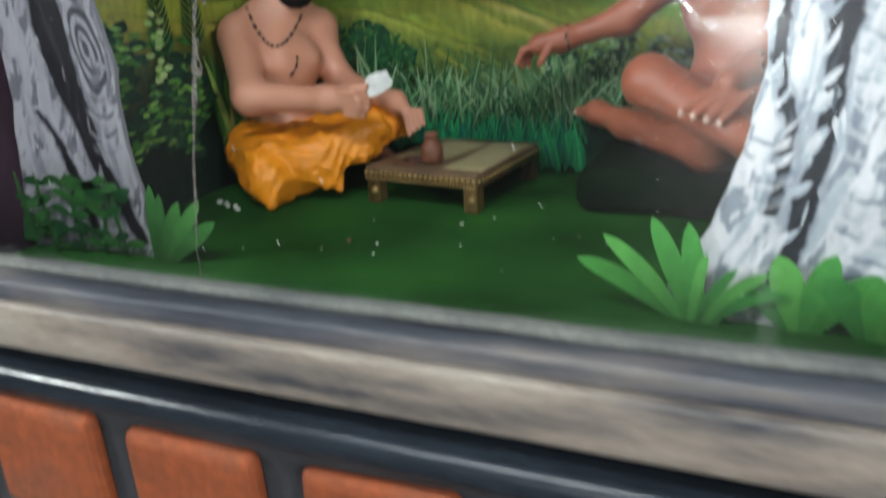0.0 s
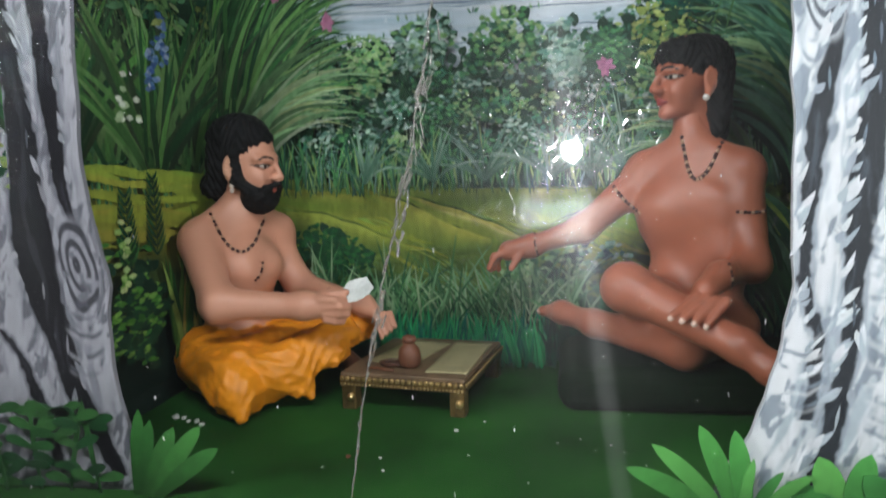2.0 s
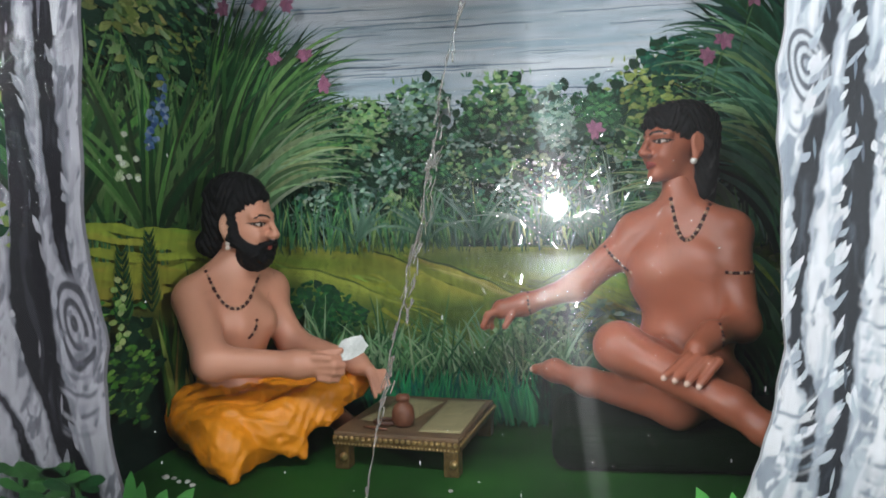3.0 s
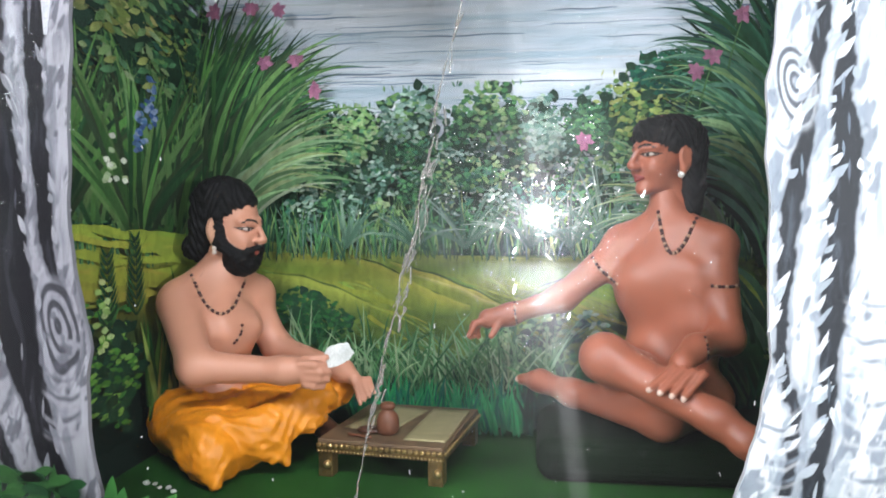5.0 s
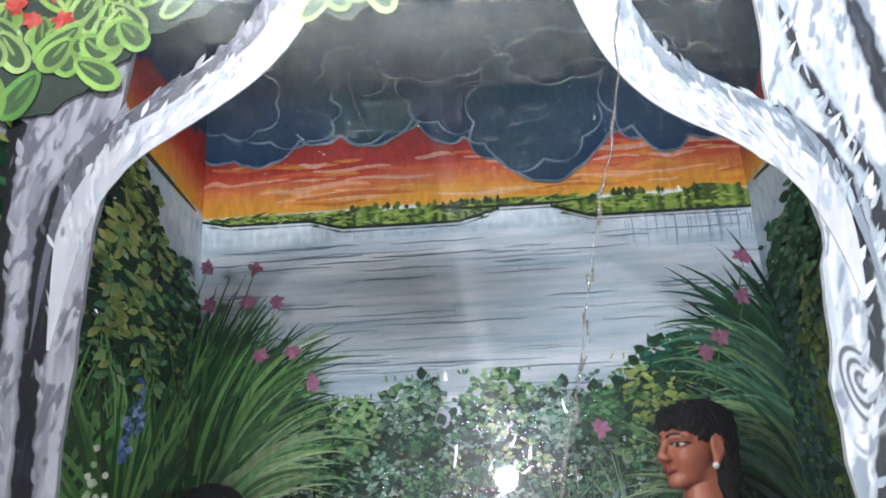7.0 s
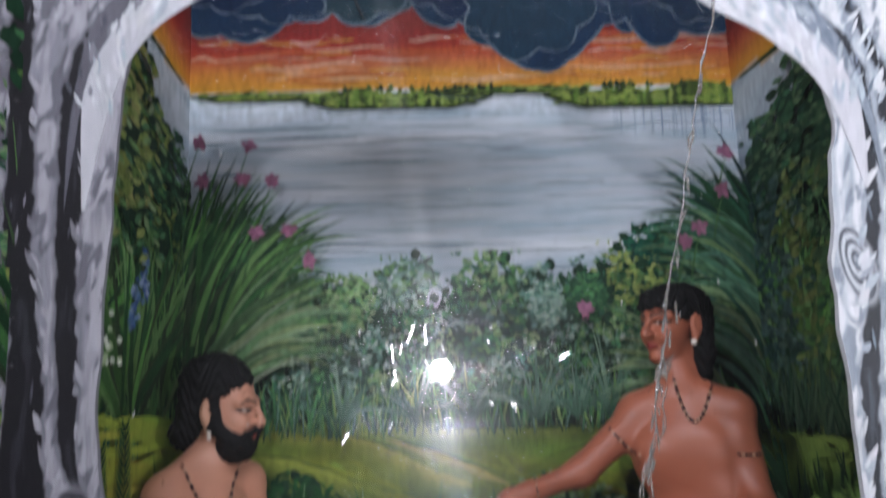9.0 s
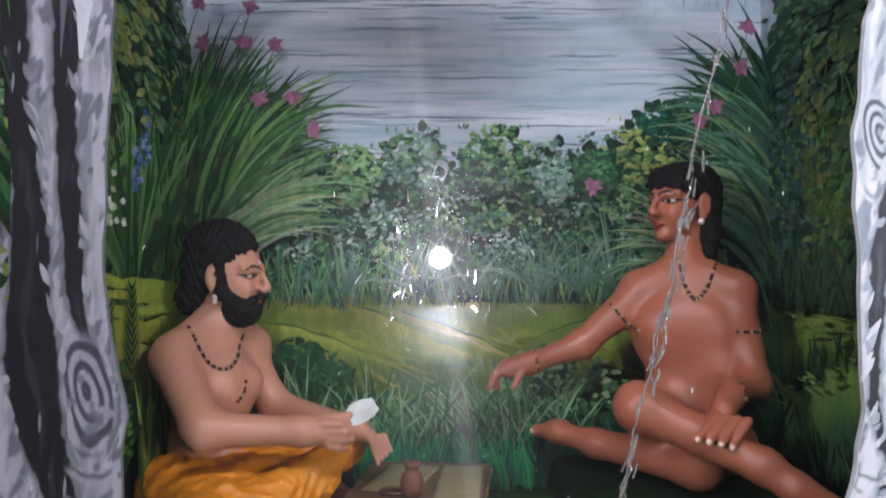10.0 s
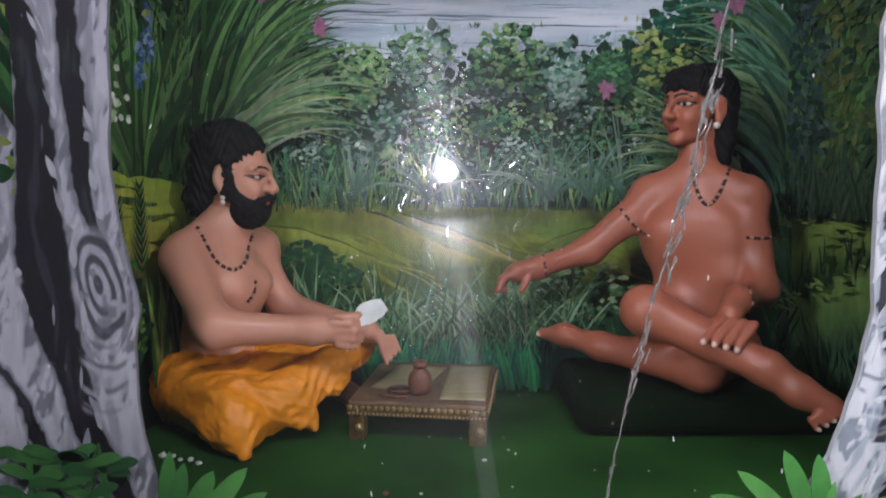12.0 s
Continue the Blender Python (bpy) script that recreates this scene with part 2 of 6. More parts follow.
# ---- painter: brush strokes as thin flat shapes lying on a board or wall ----
class Painter:
    """Strokes in the plane (u, v); each lies a hair in front of the one before it."""

    def __init__(self, place, lift=0.002, step=9e-6):
        self.place, self.off, self.step = place, lift, step
        self.v, self.f, self.c, self.wide = [], [], [], 1.0

    def poly(self, pts, cols):
        n = len(self.v)
        self.off += self.step
        for (u, v) in pts:
            self.v.append(self.place(u, v, self.off))
        self.f.append(tuple(range(n, n + len(pts))))
        self.c.extend(cols if isinstance(cols, list) else [cols] * len(pts))

    def strip(self, left, right, cols):
        """A ribbon between two rows of points; cols one per rung."""
        n = len(self.v)
        self.off += self.step
        for a, b, c in zip(left, right, cols):
            self.v.append(self.place(*a, self.off))
            self.v.append(self.place(*b, self.off))
            self.c.extend((c, c))
        for i in range(len(left) - 1):
            k = n + 2 * i
            self.f.append((k, k + 1, k + 3, k + 2))

    def blade(self, u, v, ang, length, bend, w, c0, c1, n=7, root=0.55):
        """A grass blade from its foot (u, v), starting at ang (radians from upright), bending over."""
        L, R, C = [], [], []
        a = ang
        for i in range(n):
            t = i / (n - 1)
            ww = 0.5 * w * (root + (1 - root) * min(1, t * 3)) * (1 - t ** 2.2) + 0.0003
            du, dv = math.cos(a) * ww * self.wide, -math.sin(a) * ww
            L.append((u - du, v - dv))
            R.append((u + du, v + dv))
            C.append(mixc(c0, c1, t))
            u, v = u + self.wide * math.sin(a) * length / (n - 1), v + math.cos(a) * length / (n - 1)
            a += bend / (n - 1)
        self.strip(L, R, C)

    def dab(self, u, v, ang, length, w, c0, c1=None, n=8, tip=1.0):
        """A leaf-like dab from (u, v) along ang."""
        c1 = c1 or c0
        pts, cols = [], []
        for s in (1, -1):
            rng = range(n // 2 + 1) if s == 1 else range(n // 2 - 1, 0, -1)
            for i in rng:
                t = i / (n // 2)
                ww = s * 0.5 * w * math.sin(math.pi * t ** tip) * (0.85 + 0.3 * random.random())
                pts.append((u + self.wide * (math.sin(ang) * t * length + math.cos(ang) * ww), v + math.cos(ang) * t * length - math.sin(ang) * ww))
                cols.append(mixc(c0, c1, t))
        self.poly(pts, cols)

    def line(self, pts, widths, cols):
        """A brush line through pts."""
        n = len(pts)
        L, R, C = [], [], []
        for i, (u, v) in enumerate(pts):
            a, b = pts[max(i - 1, 0)], pts[min(i + 1, n - 1)]
            du, dv = b[0] - a[0], b[1] - a[1]
            d = math.hypot(du, dv) or 1
            w = 0.5 * (widths[i] if isinstance(widths, list) else widths * (0.35 + math.sin(math.pi * (i + 0.3) / (n - 0.4)) * 0.65))
            L.append((u - dv / d * w, v + du / d * w))
            R.append((u + dv / d * w, v - du / d * w))
            C.append(cols[i] if isinstance(cols, list) else cols)
        self.strip(L, R, C)

    def grid(self, u0, u1, v0, v1, nu, nv, fn):
        n = len(self.v)
        self.off += self.step
        for j in range(nv + 1):
            for i in range(nu + 1):
                u, v = u0 + (u1 - u0) * i / nu, v0 + (v1 - v0) * j / nv
                self.v.append(self.place(u, v, self.off))
                self.c.append(fn(u, v))
        for j in range(nv):
            for i in range(nu):
                k = n + j * (nu + 1) + i
                self.f.append((k, k + 1, k + nu + 2, k + nu + 1))

    def done(self, name, mat, parent, label=""):
        me = bpy.data.meshes.new(name)
        me.from_pydata(self.v, [], self.f)
        at = me.color_attributes.new("pigment", "FLOAT_COLOR", "POINT")
        at.data.foreach_set("color", [x for c in self.c for x in (*c, 1.0)])
        me.materials.append(mat)
        ob = new(name, me)
        if parent is not None:
            ob.parent = parent
            if parent.type == "EMPTY":
                ob.matrix_parent_inverse = Matrix.Translation(parent.location).inverted()
        self.v, self.f, self.c = [], [], []
        return tagged(ob, label, kind="stuff")


def mixc(a, b, t):
    return tuple(x + (y - x) * t for x, y in zip(a, b))


def vary(c, d=0.2):
    k = 1 + random.uniform(-d, d)
    return tuple(max(0.0, x * k * (1 + random.uniform(-d, d) * 0.35)) for x in c)


def pick(cols, d=0.18):
    return vary(random.choice(cols), d)


def wob(x, seed, scale=1.0):
    return noise.noise(Vector((x * scale, seed * 7.31, 0.37)))


def lerp_rows(rows, t):
    """Smooth curve through rows of (t, values...)."""
    if t <= rows[0][0]:
        return rows[0][1:]
    for a, b in zip(rows, rows[1:]):
        if t <= b[0]:
            k = (t - a[0]) / (b[0] - a[0])
            k = k * k * (3 - 2 * k) * 0.5 + k * 0.5
            return tuple(x + (y - x) * k for x, y in zip(a[1:], b[1:]))
    return rows[-1][1:]


def grain(x, y, seed=0):
    """Smooth value noise on arrays, about -1 to 1."""
    xi, yi = np.floor(x), np.floor(y)
    fx, fy = x - xi, y - yi
    fx, fy = fx * fx * (3 - 2 * fx), fy * fy * (3 - 2 * fy)

    def dot(a, b):
        k = np.sin(a * 127.1 + b * 311.7 + seed * 74.7) * 43758.5453
        return (k - np.floor(k)) * 2 - 1

    top = dot(xi, yi) * (1 - fx) + dot(xi + 1, yi) * fx
    low = dot(xi, yi + 1) * (1 - fx) + dot(xi + 1, yi + 1) * fx
    return top * (1 - fy) + low * fy


def cloudy(x, y, seed=0, octaves=3):
    out, k = 0.0, 0.0
    for i in range(octaves):
        out, k = out + grain(x * 2 ** i, y * 2 ** i, seed + i * 5) * 0.55 ** i, k + 0.55 ** i
    return out / k * 1.4


def step_up(x, a, b):
    t = np.clip((x - a) / (b - a), 0, 1)
    return t * t * (3 - 2 * t)


def blend(c, other, k):
    """Mixes an array of colours towards one colour."""
    return c + (np.array(other) - c) * np.asarray(k)[..., None]


def painted_sheet(name, mat, parent, label, U, V, W, C):
    """A fine sheet of paint: grids of the three coordinates and of colours."""
    nv, nu = U.shape
    me = bpy.data.meshes.new(name)
    i = np.arange(nv * nu).reshape(nv, nu)
    F = np.stack([i[:-1, :-1], i[:-1, 1:], i[1:, 1:], i[1:, :-1]], -1).reshape(-1, 4)
    me.from_pydata(np.stack([U, V, W], -1).reshape(-1, 3).tolist(), [], F.tolist())
    at = me.color_attributes.new("pigment", "FLOAT_COLOR", "POINT")
    at.data.foreach_set("color", np.concatenate([np.clip(C, 0, 1), np.ones(C.shape[:2] + (1,))], -1).astype(np.float32).ravel())
    me.materials.append(mat)
    ob = new(name, me)
    ob.parent = parent
    return tagged(ob, label, kind="stuff")


# ---- the show case: shell ----
X0, X1, BACK, FLOOR, TOP = -1.51, 0.312, 2.29, 0.93, 3.25
FLAT, PANE, LEDGE_Z = 1.245, 0.66, 1.172

floor = setting("floor", box(X0 - 0.3, X1 + 0.5, 0.674, BACK, FLOOR - 0.06, FLOOR), CARPET, "worn dark green carpet floor of the show case", "floor")
wall_back = setting("wall_back", box(X0 - 0.1, X1 + 0.1, BACK, BACK + 0.1, FLOOR - 0.06, TOP + 0.1), BOARD, "back wall painted with a lake, hills and reeds", "wall")
wall_left = setting("wall_left", box(X0 - 0.1, X0, FLAT + 0.03, BACK, FLOOR - 0.06, TOP + 0.1), BOARD, "side wall painted with reeds and shrubs", "wall")
wall_right = setting("wall_right", box(X1, X1 + 0.1, FLAT + 0.03, BACK, FLOOR - 0.06, TOP + 0.1), BOARD, "side wall painted with dark shrubs", "wall")
ceiling = setting("ceiling", box(X0, X1, FLAT + 0.03, BACK, TOP, TOP + 0.08), BOARD, "ceiling painted with dark blue storm clouds", "ceiling")
setting("wall_bay_left", box(-1.72, -1.64, 0.72, FLAT + 0.03, FLOOR, 3.66), PURPLE, "purple brown side of the show case", "wall")
setting("wall_bay_right", box(0.80, 0.88, 0.72, FLAT + 0.03, FLOOR, 3.66), PURPLE, "purple brown side of the show case", "wall")
setting("ceiling_bay", box(-1.72, X0, 0.70, FLAT + 0.03, 3.58, 3.66), PURPLE, "dark top of the show case", "ceiling")
setting("ceiling_bay_front", box(-1.72, 0.88, 0.70, 0.748, 3.56, 3.66), PURPLE, "dark head of the show case", "ceiling")
setting("ceiling_bay_right", box(X1, 0.88, 0.70, FLAT + 0.03, 3.58, 3.66), PURPLE, "dark top of the show case", "ceiling")

# ---- the mural ----
DARKG = srgb("10231a")
GREENS = [srgb("2a5034"), srgb("366444"), srgb("467a4c"), srgb("2f5a46"), srgb("568a54")]
BRIGHT = [srgb("688f56"), srgb("7d9f66"), srgb("57855c"), srgb("8fa878")]
GREY_G = [srgb("668878"), srgb("88a494"), srgb("4c7062"), srgb("a2b8a8")]
TEAL = [srgb("1c6a48"), srgb("237a4c"), srgb("18584a"), srgb("2f8a55")]
PINK = [srgb("b0527a"), srgb("c06a8c"), srgb("a5486c")]
YELLOWG = [srgb("8f9a2e"), srgb("a8a83a"), srgb("7a8c2c"), srgb("b3a944")]


def horizon(x):
    return 2.612 - 0.010 * (x + 1.52)


def hill_top(x):
    return 1.487 + 0.072 * max(0.0, (-0.62 - x)) + 0.006 * wob(x, 2, 3)


def shrub_top(x):
    return 1.95 + 0.05 * wob(x, 5, 5) + 0.05 * wob(x, 9, 11) + (0.08 if x > -0.3 else 0.0) * (1 - abs(x + 0.06) * 2)


# hanging cloud lobes: the cusp where each begins, and how far it sags before the next
LOBES = [(-1.56, 2.88, 0.04), (-1.405, 2.832, 0.066), (-1.172, 2.887, 0.033), (-1.03, 2.896, 0.076), (-0.772, 2.940, 0.058), (-0.606, 2.852, 0.012), (-0.535, 2.822, 0.085), (-0.24, 2.70, 0.018), (-0.112, 2.825, 0.012), (-0.03, 2.850, 0.082), (0.145, 2.796, 0.02), (0.34, 2.80, 0.0)]


def cloud_edge(x):
    for (a, za, sag), (b, zb, _) in zip(LOBES, LOBES[1:]):
        if x <= b:
            k = (x - a) / (b - a)
            return za + (zb - za) * k - sag * abs(math.sin(math.pi * k)) ** 0.62 - 0.006 * abs(math.sin(37 * x))
    return LOBES[-1][1]


def sky_colour(x, z):
    h = (z - horizon(x)) / 0.215 + 0.12 * wob(x + z * 2, 3, 3.2) + 0.08 * noise.noise(Vector((x * 4, z * 45, 4)))
    rows = [(0.0, *srgb("c08f28")), (0.22, *srgb("c0822e")), (0.40, *srgb("b86f36")), (0.52, *srgb("b0603a")), (0.66, *srgb("a03c28")), (0.85, *srgb("8a2822")), (1.1, *srgb("7c2420"))]
    return lerp_rows(rows, h)


def water_colour(x, z):
    n = noise.noise(Vector((x * 1.6, z * 26, 2.0))) + 0.5 * noise.noise(Vector((x * 5, z * 60, 7.0)))
    c = mixc(srgb("a3b8c8"), srgb("dbe0e6"), min(1, max(0, 0.5 + 0.8 * n)))
    n2 = noise.noise(Vector((x * 1.2, z * 5, 11.0)))
    return mixc(c, srgb("c0b8c4"), 0.4 * max(0, n2))


def hill_colour(x, z):
    top = hill_top(x)
    k = (top - z) / 0.42 + 0.18 * noise.noise(Vector((x * 3 + z * 5, z * 9, 1.0)))
    rows = [(0.0, *srgb("7d9a45")), (0.12, *srgb("6d8a34")), (0.3, *srgb("7c8434")), (0.55, *srgb("5d7032")), (0.8, *srgb("2f4c2a")), (1.1, *srgb("142c22"))]
    return lerp_rows(rows, k)


def back(u, v, o):
    return (u, BACK - o, v)


p = Painter(back)


def ground_colour(u, v):
    if v > horizon(u):
        return sky_colour(u, v)
    if v > 1.9:
        return water_colour(u, v)
    if v > hill_top(u):
        return mixc(DARKG, srgb("23442c"), 0.5 + 0.5 * noise.noise(Vector((u * 6, v * 6, 3))))
    return hill_colour(u, v)


p.grid(X0, X1, FLOOR, 1.9, 70, 60, ground_colour)
p.done("painted_hills", MURAL, wall_back, "painted olive green hills")
p.grid(X0, X1, 1.86, 2.61, 60, 110, water_colour)
# dark ripples
for i in range(170):
    x, z = random.uniform(X0, X1), random.uniform(1.95, 2.555)
    w = random.uniform(0.08, 0.42)
    n = 7
    pts = [(min(X1, x + w * k / n), z + 0.0015 * math.sin(k * 1.3 + i) + 0.001 * random.random()) for k in range(n + 1)]
    p.line(pts, random.uniform(0.002, 0.006), pick([srgb("6a7c90"), srgb("8094a6"), srgb("d4d8dc"), srgb("58697e"), srgb("c0c8d0")], 0.1))
p.done("painted_lake", WATER, wall_back, "painted pale blue lake with dark ripples")
# sunset band and shore
p.grid(X0, X1, 2.50, 2.96, 90, 44, lambda u, v: sky_colour(u, v) if v > horizon(u) else water_colour(u, v))
for i in range(90):
    x = random.uniform(X0, X1)
    z = horizon(x) + random.uniform(0.02, 0.2)
    w = random.uniform(0.08, 0.4)
    c = mixc(sky_colour(x, z), random.choice([srgb("ccb0a0"), srgb("c8a890"), srgb("b85f2c"), srgb("c0942e"), srgb("8a2c26")]), 0.45)
    p.line([(min(X1, x + w * k / 6), z + 0.006 * math.sin(k + i)) for k in range(7)], random.uniform(0.006, 0.02), c)
SHORE = [srgb("3d4f22"), srgb("5f7a30"), srgb("7d9040"), srgb("27381c")]
for x0, x1, lift, thick, low in ((-1.51, -1.02, -0.012, 0.020, 0.028), (-1.16, -0.50, -0.026, 0.055, 0.052), (-0.72, -0.18, -0.004, 0.022, 0.020), (-0.33, 0.312, -0.028, 0.060, 0.060)):
    L, R, C = [], [], []
    for k in range(61):
        x = x0 + (x1 - x0) * k / 60
        e = min(1, 5 * k / 60, 5 * (60 - k) / 60) if x1 < 0.2 else min(1, 5 * k / 60)
        L.append((x, horizon(x) + lift + thick * e * (0.50 + 0.45 * wob(x, 21, 12))))
        R.append((x, horizon(x) + lift - low * 0.7 * e))
        C.append(pick(SHORE, 0.2))
    p.strip(L, R, C)
    for k in range(90):
        x = random.uniform(x0 + 0.02, x1 - 0.02)
        p.dab(x, horizon(x) + lift + random.uniform(-0.5, 0.35) * thick, random.uniform(1.2, 1.9), random.uniform(0.015, 0.06), 0.009, pick(SHORE + [srgb("8fa04c"), srgb("7d9040")]))
    L = [(a, b) for a, b in R]
    p.line(L, [0.008 + 0.006 * abs(wob(a, 8, 30)) for a, b in R], srgb("1c281c"))
    p.line([(a, b - 0.014) for a, b in R[3:-3]], [0.002 + 0.006 * abs(wob(a, 18, 22)) for a, b in R[3:-3]], srgb("4a5a5c"))
for k in range(60):
    x = random.choice((random.uniform(-0.2, 0.30), random.uniform(-1.0, -0.5)))
    p.dab(x, horizon(x) - 0.008, random.uniform(-0.2, 0.2), random.uniform(0.012, 0.034), random.uniform(0.010, 0.022), pick([srgb("27321c"), srgb("4c5a26"), srgb("3a4a22")], 0.2))
for k in range(26):
    x = random.uniform(-0.1, 0.30)
    p.line([(x, horizon(x) - 0.07), (x + 0.002, horizon(x) - 0.12), (x, horizon(x) - 0.17 + random.uniform(-0.03, 0.04))], random.uniform(0.002, 0.004), pick([srgb("7688a0"), srgb("8a9ab0")], 0.1))
p.done("painted_shore", MURAL, wall_back, "painted sunset sky over a green far shore")

# storm clouds with scalloped pale edges, over the wall's top
CLOUD = [srgb("0d2540"), srgb("0f2944"), srgb("143044"), srgb("1d343e"), srgb("0a2040")]
EDGEC = srgb("66727c")


def cloud(pt, u, v, ru, rv, col, lobes, seed, edge=True):
    pts = []
    for k in range(72):
        a = 2 * math.pi * k / 72
        r = 0.86 + 0.16 * abs(math.sin(a * lobes * 0.5 + seed)) + 0.05 * math.sin(3 * a + seed)
        pts.append((u + ru * r * math.cos(a), v + rv * r * math.sin(a)))
    mid = [mixc(vary(col, 0.06), srgb("1a3040"), 0.25 * random.random()) for _ in pts]
    pt.poly(pts, mid)
    if edge:
        start = int(seed * 7) % 72
        q = [pts[(start + k) % 72] for k in range(46 + int(seed * 5) % 20)]
        pt.line(q, [0.002 + 0.006 * abs(math.sin(k * 0.37 + seed)) for k in range(len(q))], [mixc(EDGEC, col, 0.55 * abs(math.sin(k * 0.21 + seed * 2))) for k in range(len(q))])


# scallop edge on the wall, then the heaped clouds above it
L, R, C = [], [], []
for k in range(201):
    x = X0 + (X1 - X0) * k / 200
    L.append((x, TOP))
    R.append((x, cloud_edge(x)))
    C.append(vary(CLOUD[1], 0.05))
p.strip(L, R, C)
random.seed(41)
heaps = [(-0.92, 3.05, 0.23, 0.205, 3), (-0.62, 3.05, 0.20, 0.19, 4), (-0.37, 2.93, 0.23, 0.235, 2), (-1.22, 2.98, 0.20, 0.13, 0), (0.03, 3.00, 0.17, 0.22, 1), (0.2, 2.98, 0.15, 0.16, 0), (-0.70, 3.17, 0.24, 0.10, 1), (-0.25, 3.13, 0.20, 0.11, 4), (-1.40, 3.05, 0.16, 0.16, 4)]
for u, v, ru, rv, c in heaps:
    cloud(p, u, v, ru, rv, CLOUD[c], random.choice([7, 8, 9]), random.uniform(0, 6))
for k in range(9):
    u, v = random.uniform(X0 + 0.15, X1 - 0.15), random.uniform(2.92, 3.2)
    a0, r = random.uniform(0, 6.28), random.uniform(0.05, 0.12)
    q = [(u + r * (1 + 0.12 * abs(math.sin(a * 4))) * math.cos(a0 + a), v + 0.7 * r * math.sin(a0 + a)) for a in [2.4 * i / 12 for i in range(13)]]
    p.line(q, random.uniform(0.003, 0.006), mixc(EDGEC, CLOUD[2], random.uniform(0.4, 0.8)))
p.line([(a[0], a[1]) for a in R], [0.006 + 0.004 * abs(math.sin(k * 0.3)) for k in range(201)], [mixc(EDGEC, CLOUD[1], 0.5 * abs(math.sin(k * 0.13))) for k in range(201)])
p.done("painted_clouds", MURAL, wall_back, "painted dark blue storm clouds with pale outlines")

pc = Painter(lambda u, v, o: (u, v, TOP - o))
pc.grid(X0, X1, FLAT + 0.03, BACK - 0.002, 20, 12, lambda u, v: mixc(CLOUD[0], CLOUD[2], 0.5 + 0.5 * noise.noise(Vector((u * 2.2, v * 2.2, 5)))))
pc.done("painted_cloud_ceiling", MURAL, ceiling, "plain painted blue grey ceiling")

# hills: sweeping highlights and furrows
for k in range(150):
    x = random.uniform(X0, X1 - 0.2)
    z = hill_top(x) - random.uniform(0.01, 0.27) ** 1.0
    w = random.uniform(0.10, 0.42)
    drop = random.uniform(0.03, 0.16) * w / 0.3
    pts = [(min(X1, x + w * i / 8), z - drop * (i / 8) ** 1.4 + 0.012 * math.sin(i * 0.8 + k)) for i in range(9)]
    hi = z > hill_top(x) - 0.16
    c = pick(YELLOWG + [srgb("8fa850"), srgb("53692c")], 0.15) if hi else pick([srgb("40582c"), srgb("56702f"), srgb("2f4a28")])
    p.line(pts, random.uniform(0.006, 0.022), mixc(c, hill_colour(x, z), 0.72))


def ridge(pt, pts, depth, top, low, line=None):
    """A rolling fold of ground: a lit crest that fades down into the fold below it."""
    fine = [lerp_rows(pts, pts[0][0] + (pts[-1][0] - pts[0][0]) * i / 40) for i in range(41)]
    xs = [pts[0][0] + (pts[-1][0] - pts[0][0]) * i / 40 for i in range(41)]
    zs = [f[0] + 0.002 * wob(x, 31, 20) for x, f in zip(xs, fine)]
    for j in range(7):
        fade = [mixc(vary(mixc(top, low, j / 6), 0.05), hill_colour(x, z - depth * j / 6), min(1, 0.15 + 0.85 * (j / 6) ** 1.2 + 2.2 * max(0, abs(i / 40 - 0.5) - 0.36))) for i, (x, z) in enumerate(zip(xs, zs))]
        taper = [0.25 + 0.75 * math.sin(math.pi * (0.04 + 0.92 * i / 40)) for i in range(41)]
        pt.strip([(x, z - depth * t * j / 7) for x, z, t in zip(xs, zs, taper)], [(x, z - depth * t * (j + 1.15) / 7) for x, z, t in zip(xs, zs, taper)], fade)
    if line:
        pt.line([(x, z + 0.004) for x, z in zip(xs, zs)], [0.001 + 0.008 * math.sin(math.pi * i / 40) * (0.6 + 0.4 * wob(xs[i], 4, 25)) for i in range(41)], line)


OLIVE, MOSS, DEEP = srgb("a3a046"), srgb("6f8038"), srgb("2c4426")
ridge(p, [(-1.51, 1.552), (-1.26, 1.536), (-1.07, 1.516), (-0.90, 1.495), (-0.61, 1.494), (-0.37, 1.485), (0.31, 1.478)], 0.07, srgb("93a24c"), MOSS)
ridge(p, [(-1.44, 1.52), (-1.2, 1.50), (-1.0, 1.475), (-0.86, 1.42)], 0.08, srgb("9a9a40"), MOSS)
ridge(p, [(-0.443, 1.362), (-0.37, 1.40), (-0.296, 1.422), (-0.201, 1.452), (0.05, 1.46)], 0.06, MOSS, DEEP, srgb("3c4a26"))
ridge(p, [(-1.037, 1.503), (-0.945, 1.470), (-0.818, 1.424), (-0.718, 1.365), (-0.617, 1.333)], 0.10, OLIVE, MOSS, srgb("2f3f20"))
ridge(p, [(-0.881, 1.474), (-0.753, 1.435), (-0.615, 1.386), (-0.518, 1.337)], 0.055, srgb("b4a850"), srgb("55682e"), srgb("3e5228"))
ridge(p, [(-0.80, 1.43), (-0.66, 1.395), (-0.55, 1.345), (-0.47, 1.315)], 0.03, srgb("bdb068"), MOSS)
ridge(p, [(-1.308, 1.432), (-1.185, 1.423), (-1.08, 1.389), (-0.95, 1.336)], 0.11, srgb("8f9840"), DEEP, srgb("4a5a2a"))
p.done("painted_hill_furrows", MURAL, wall_back, "painted yellow green furrows on hills")


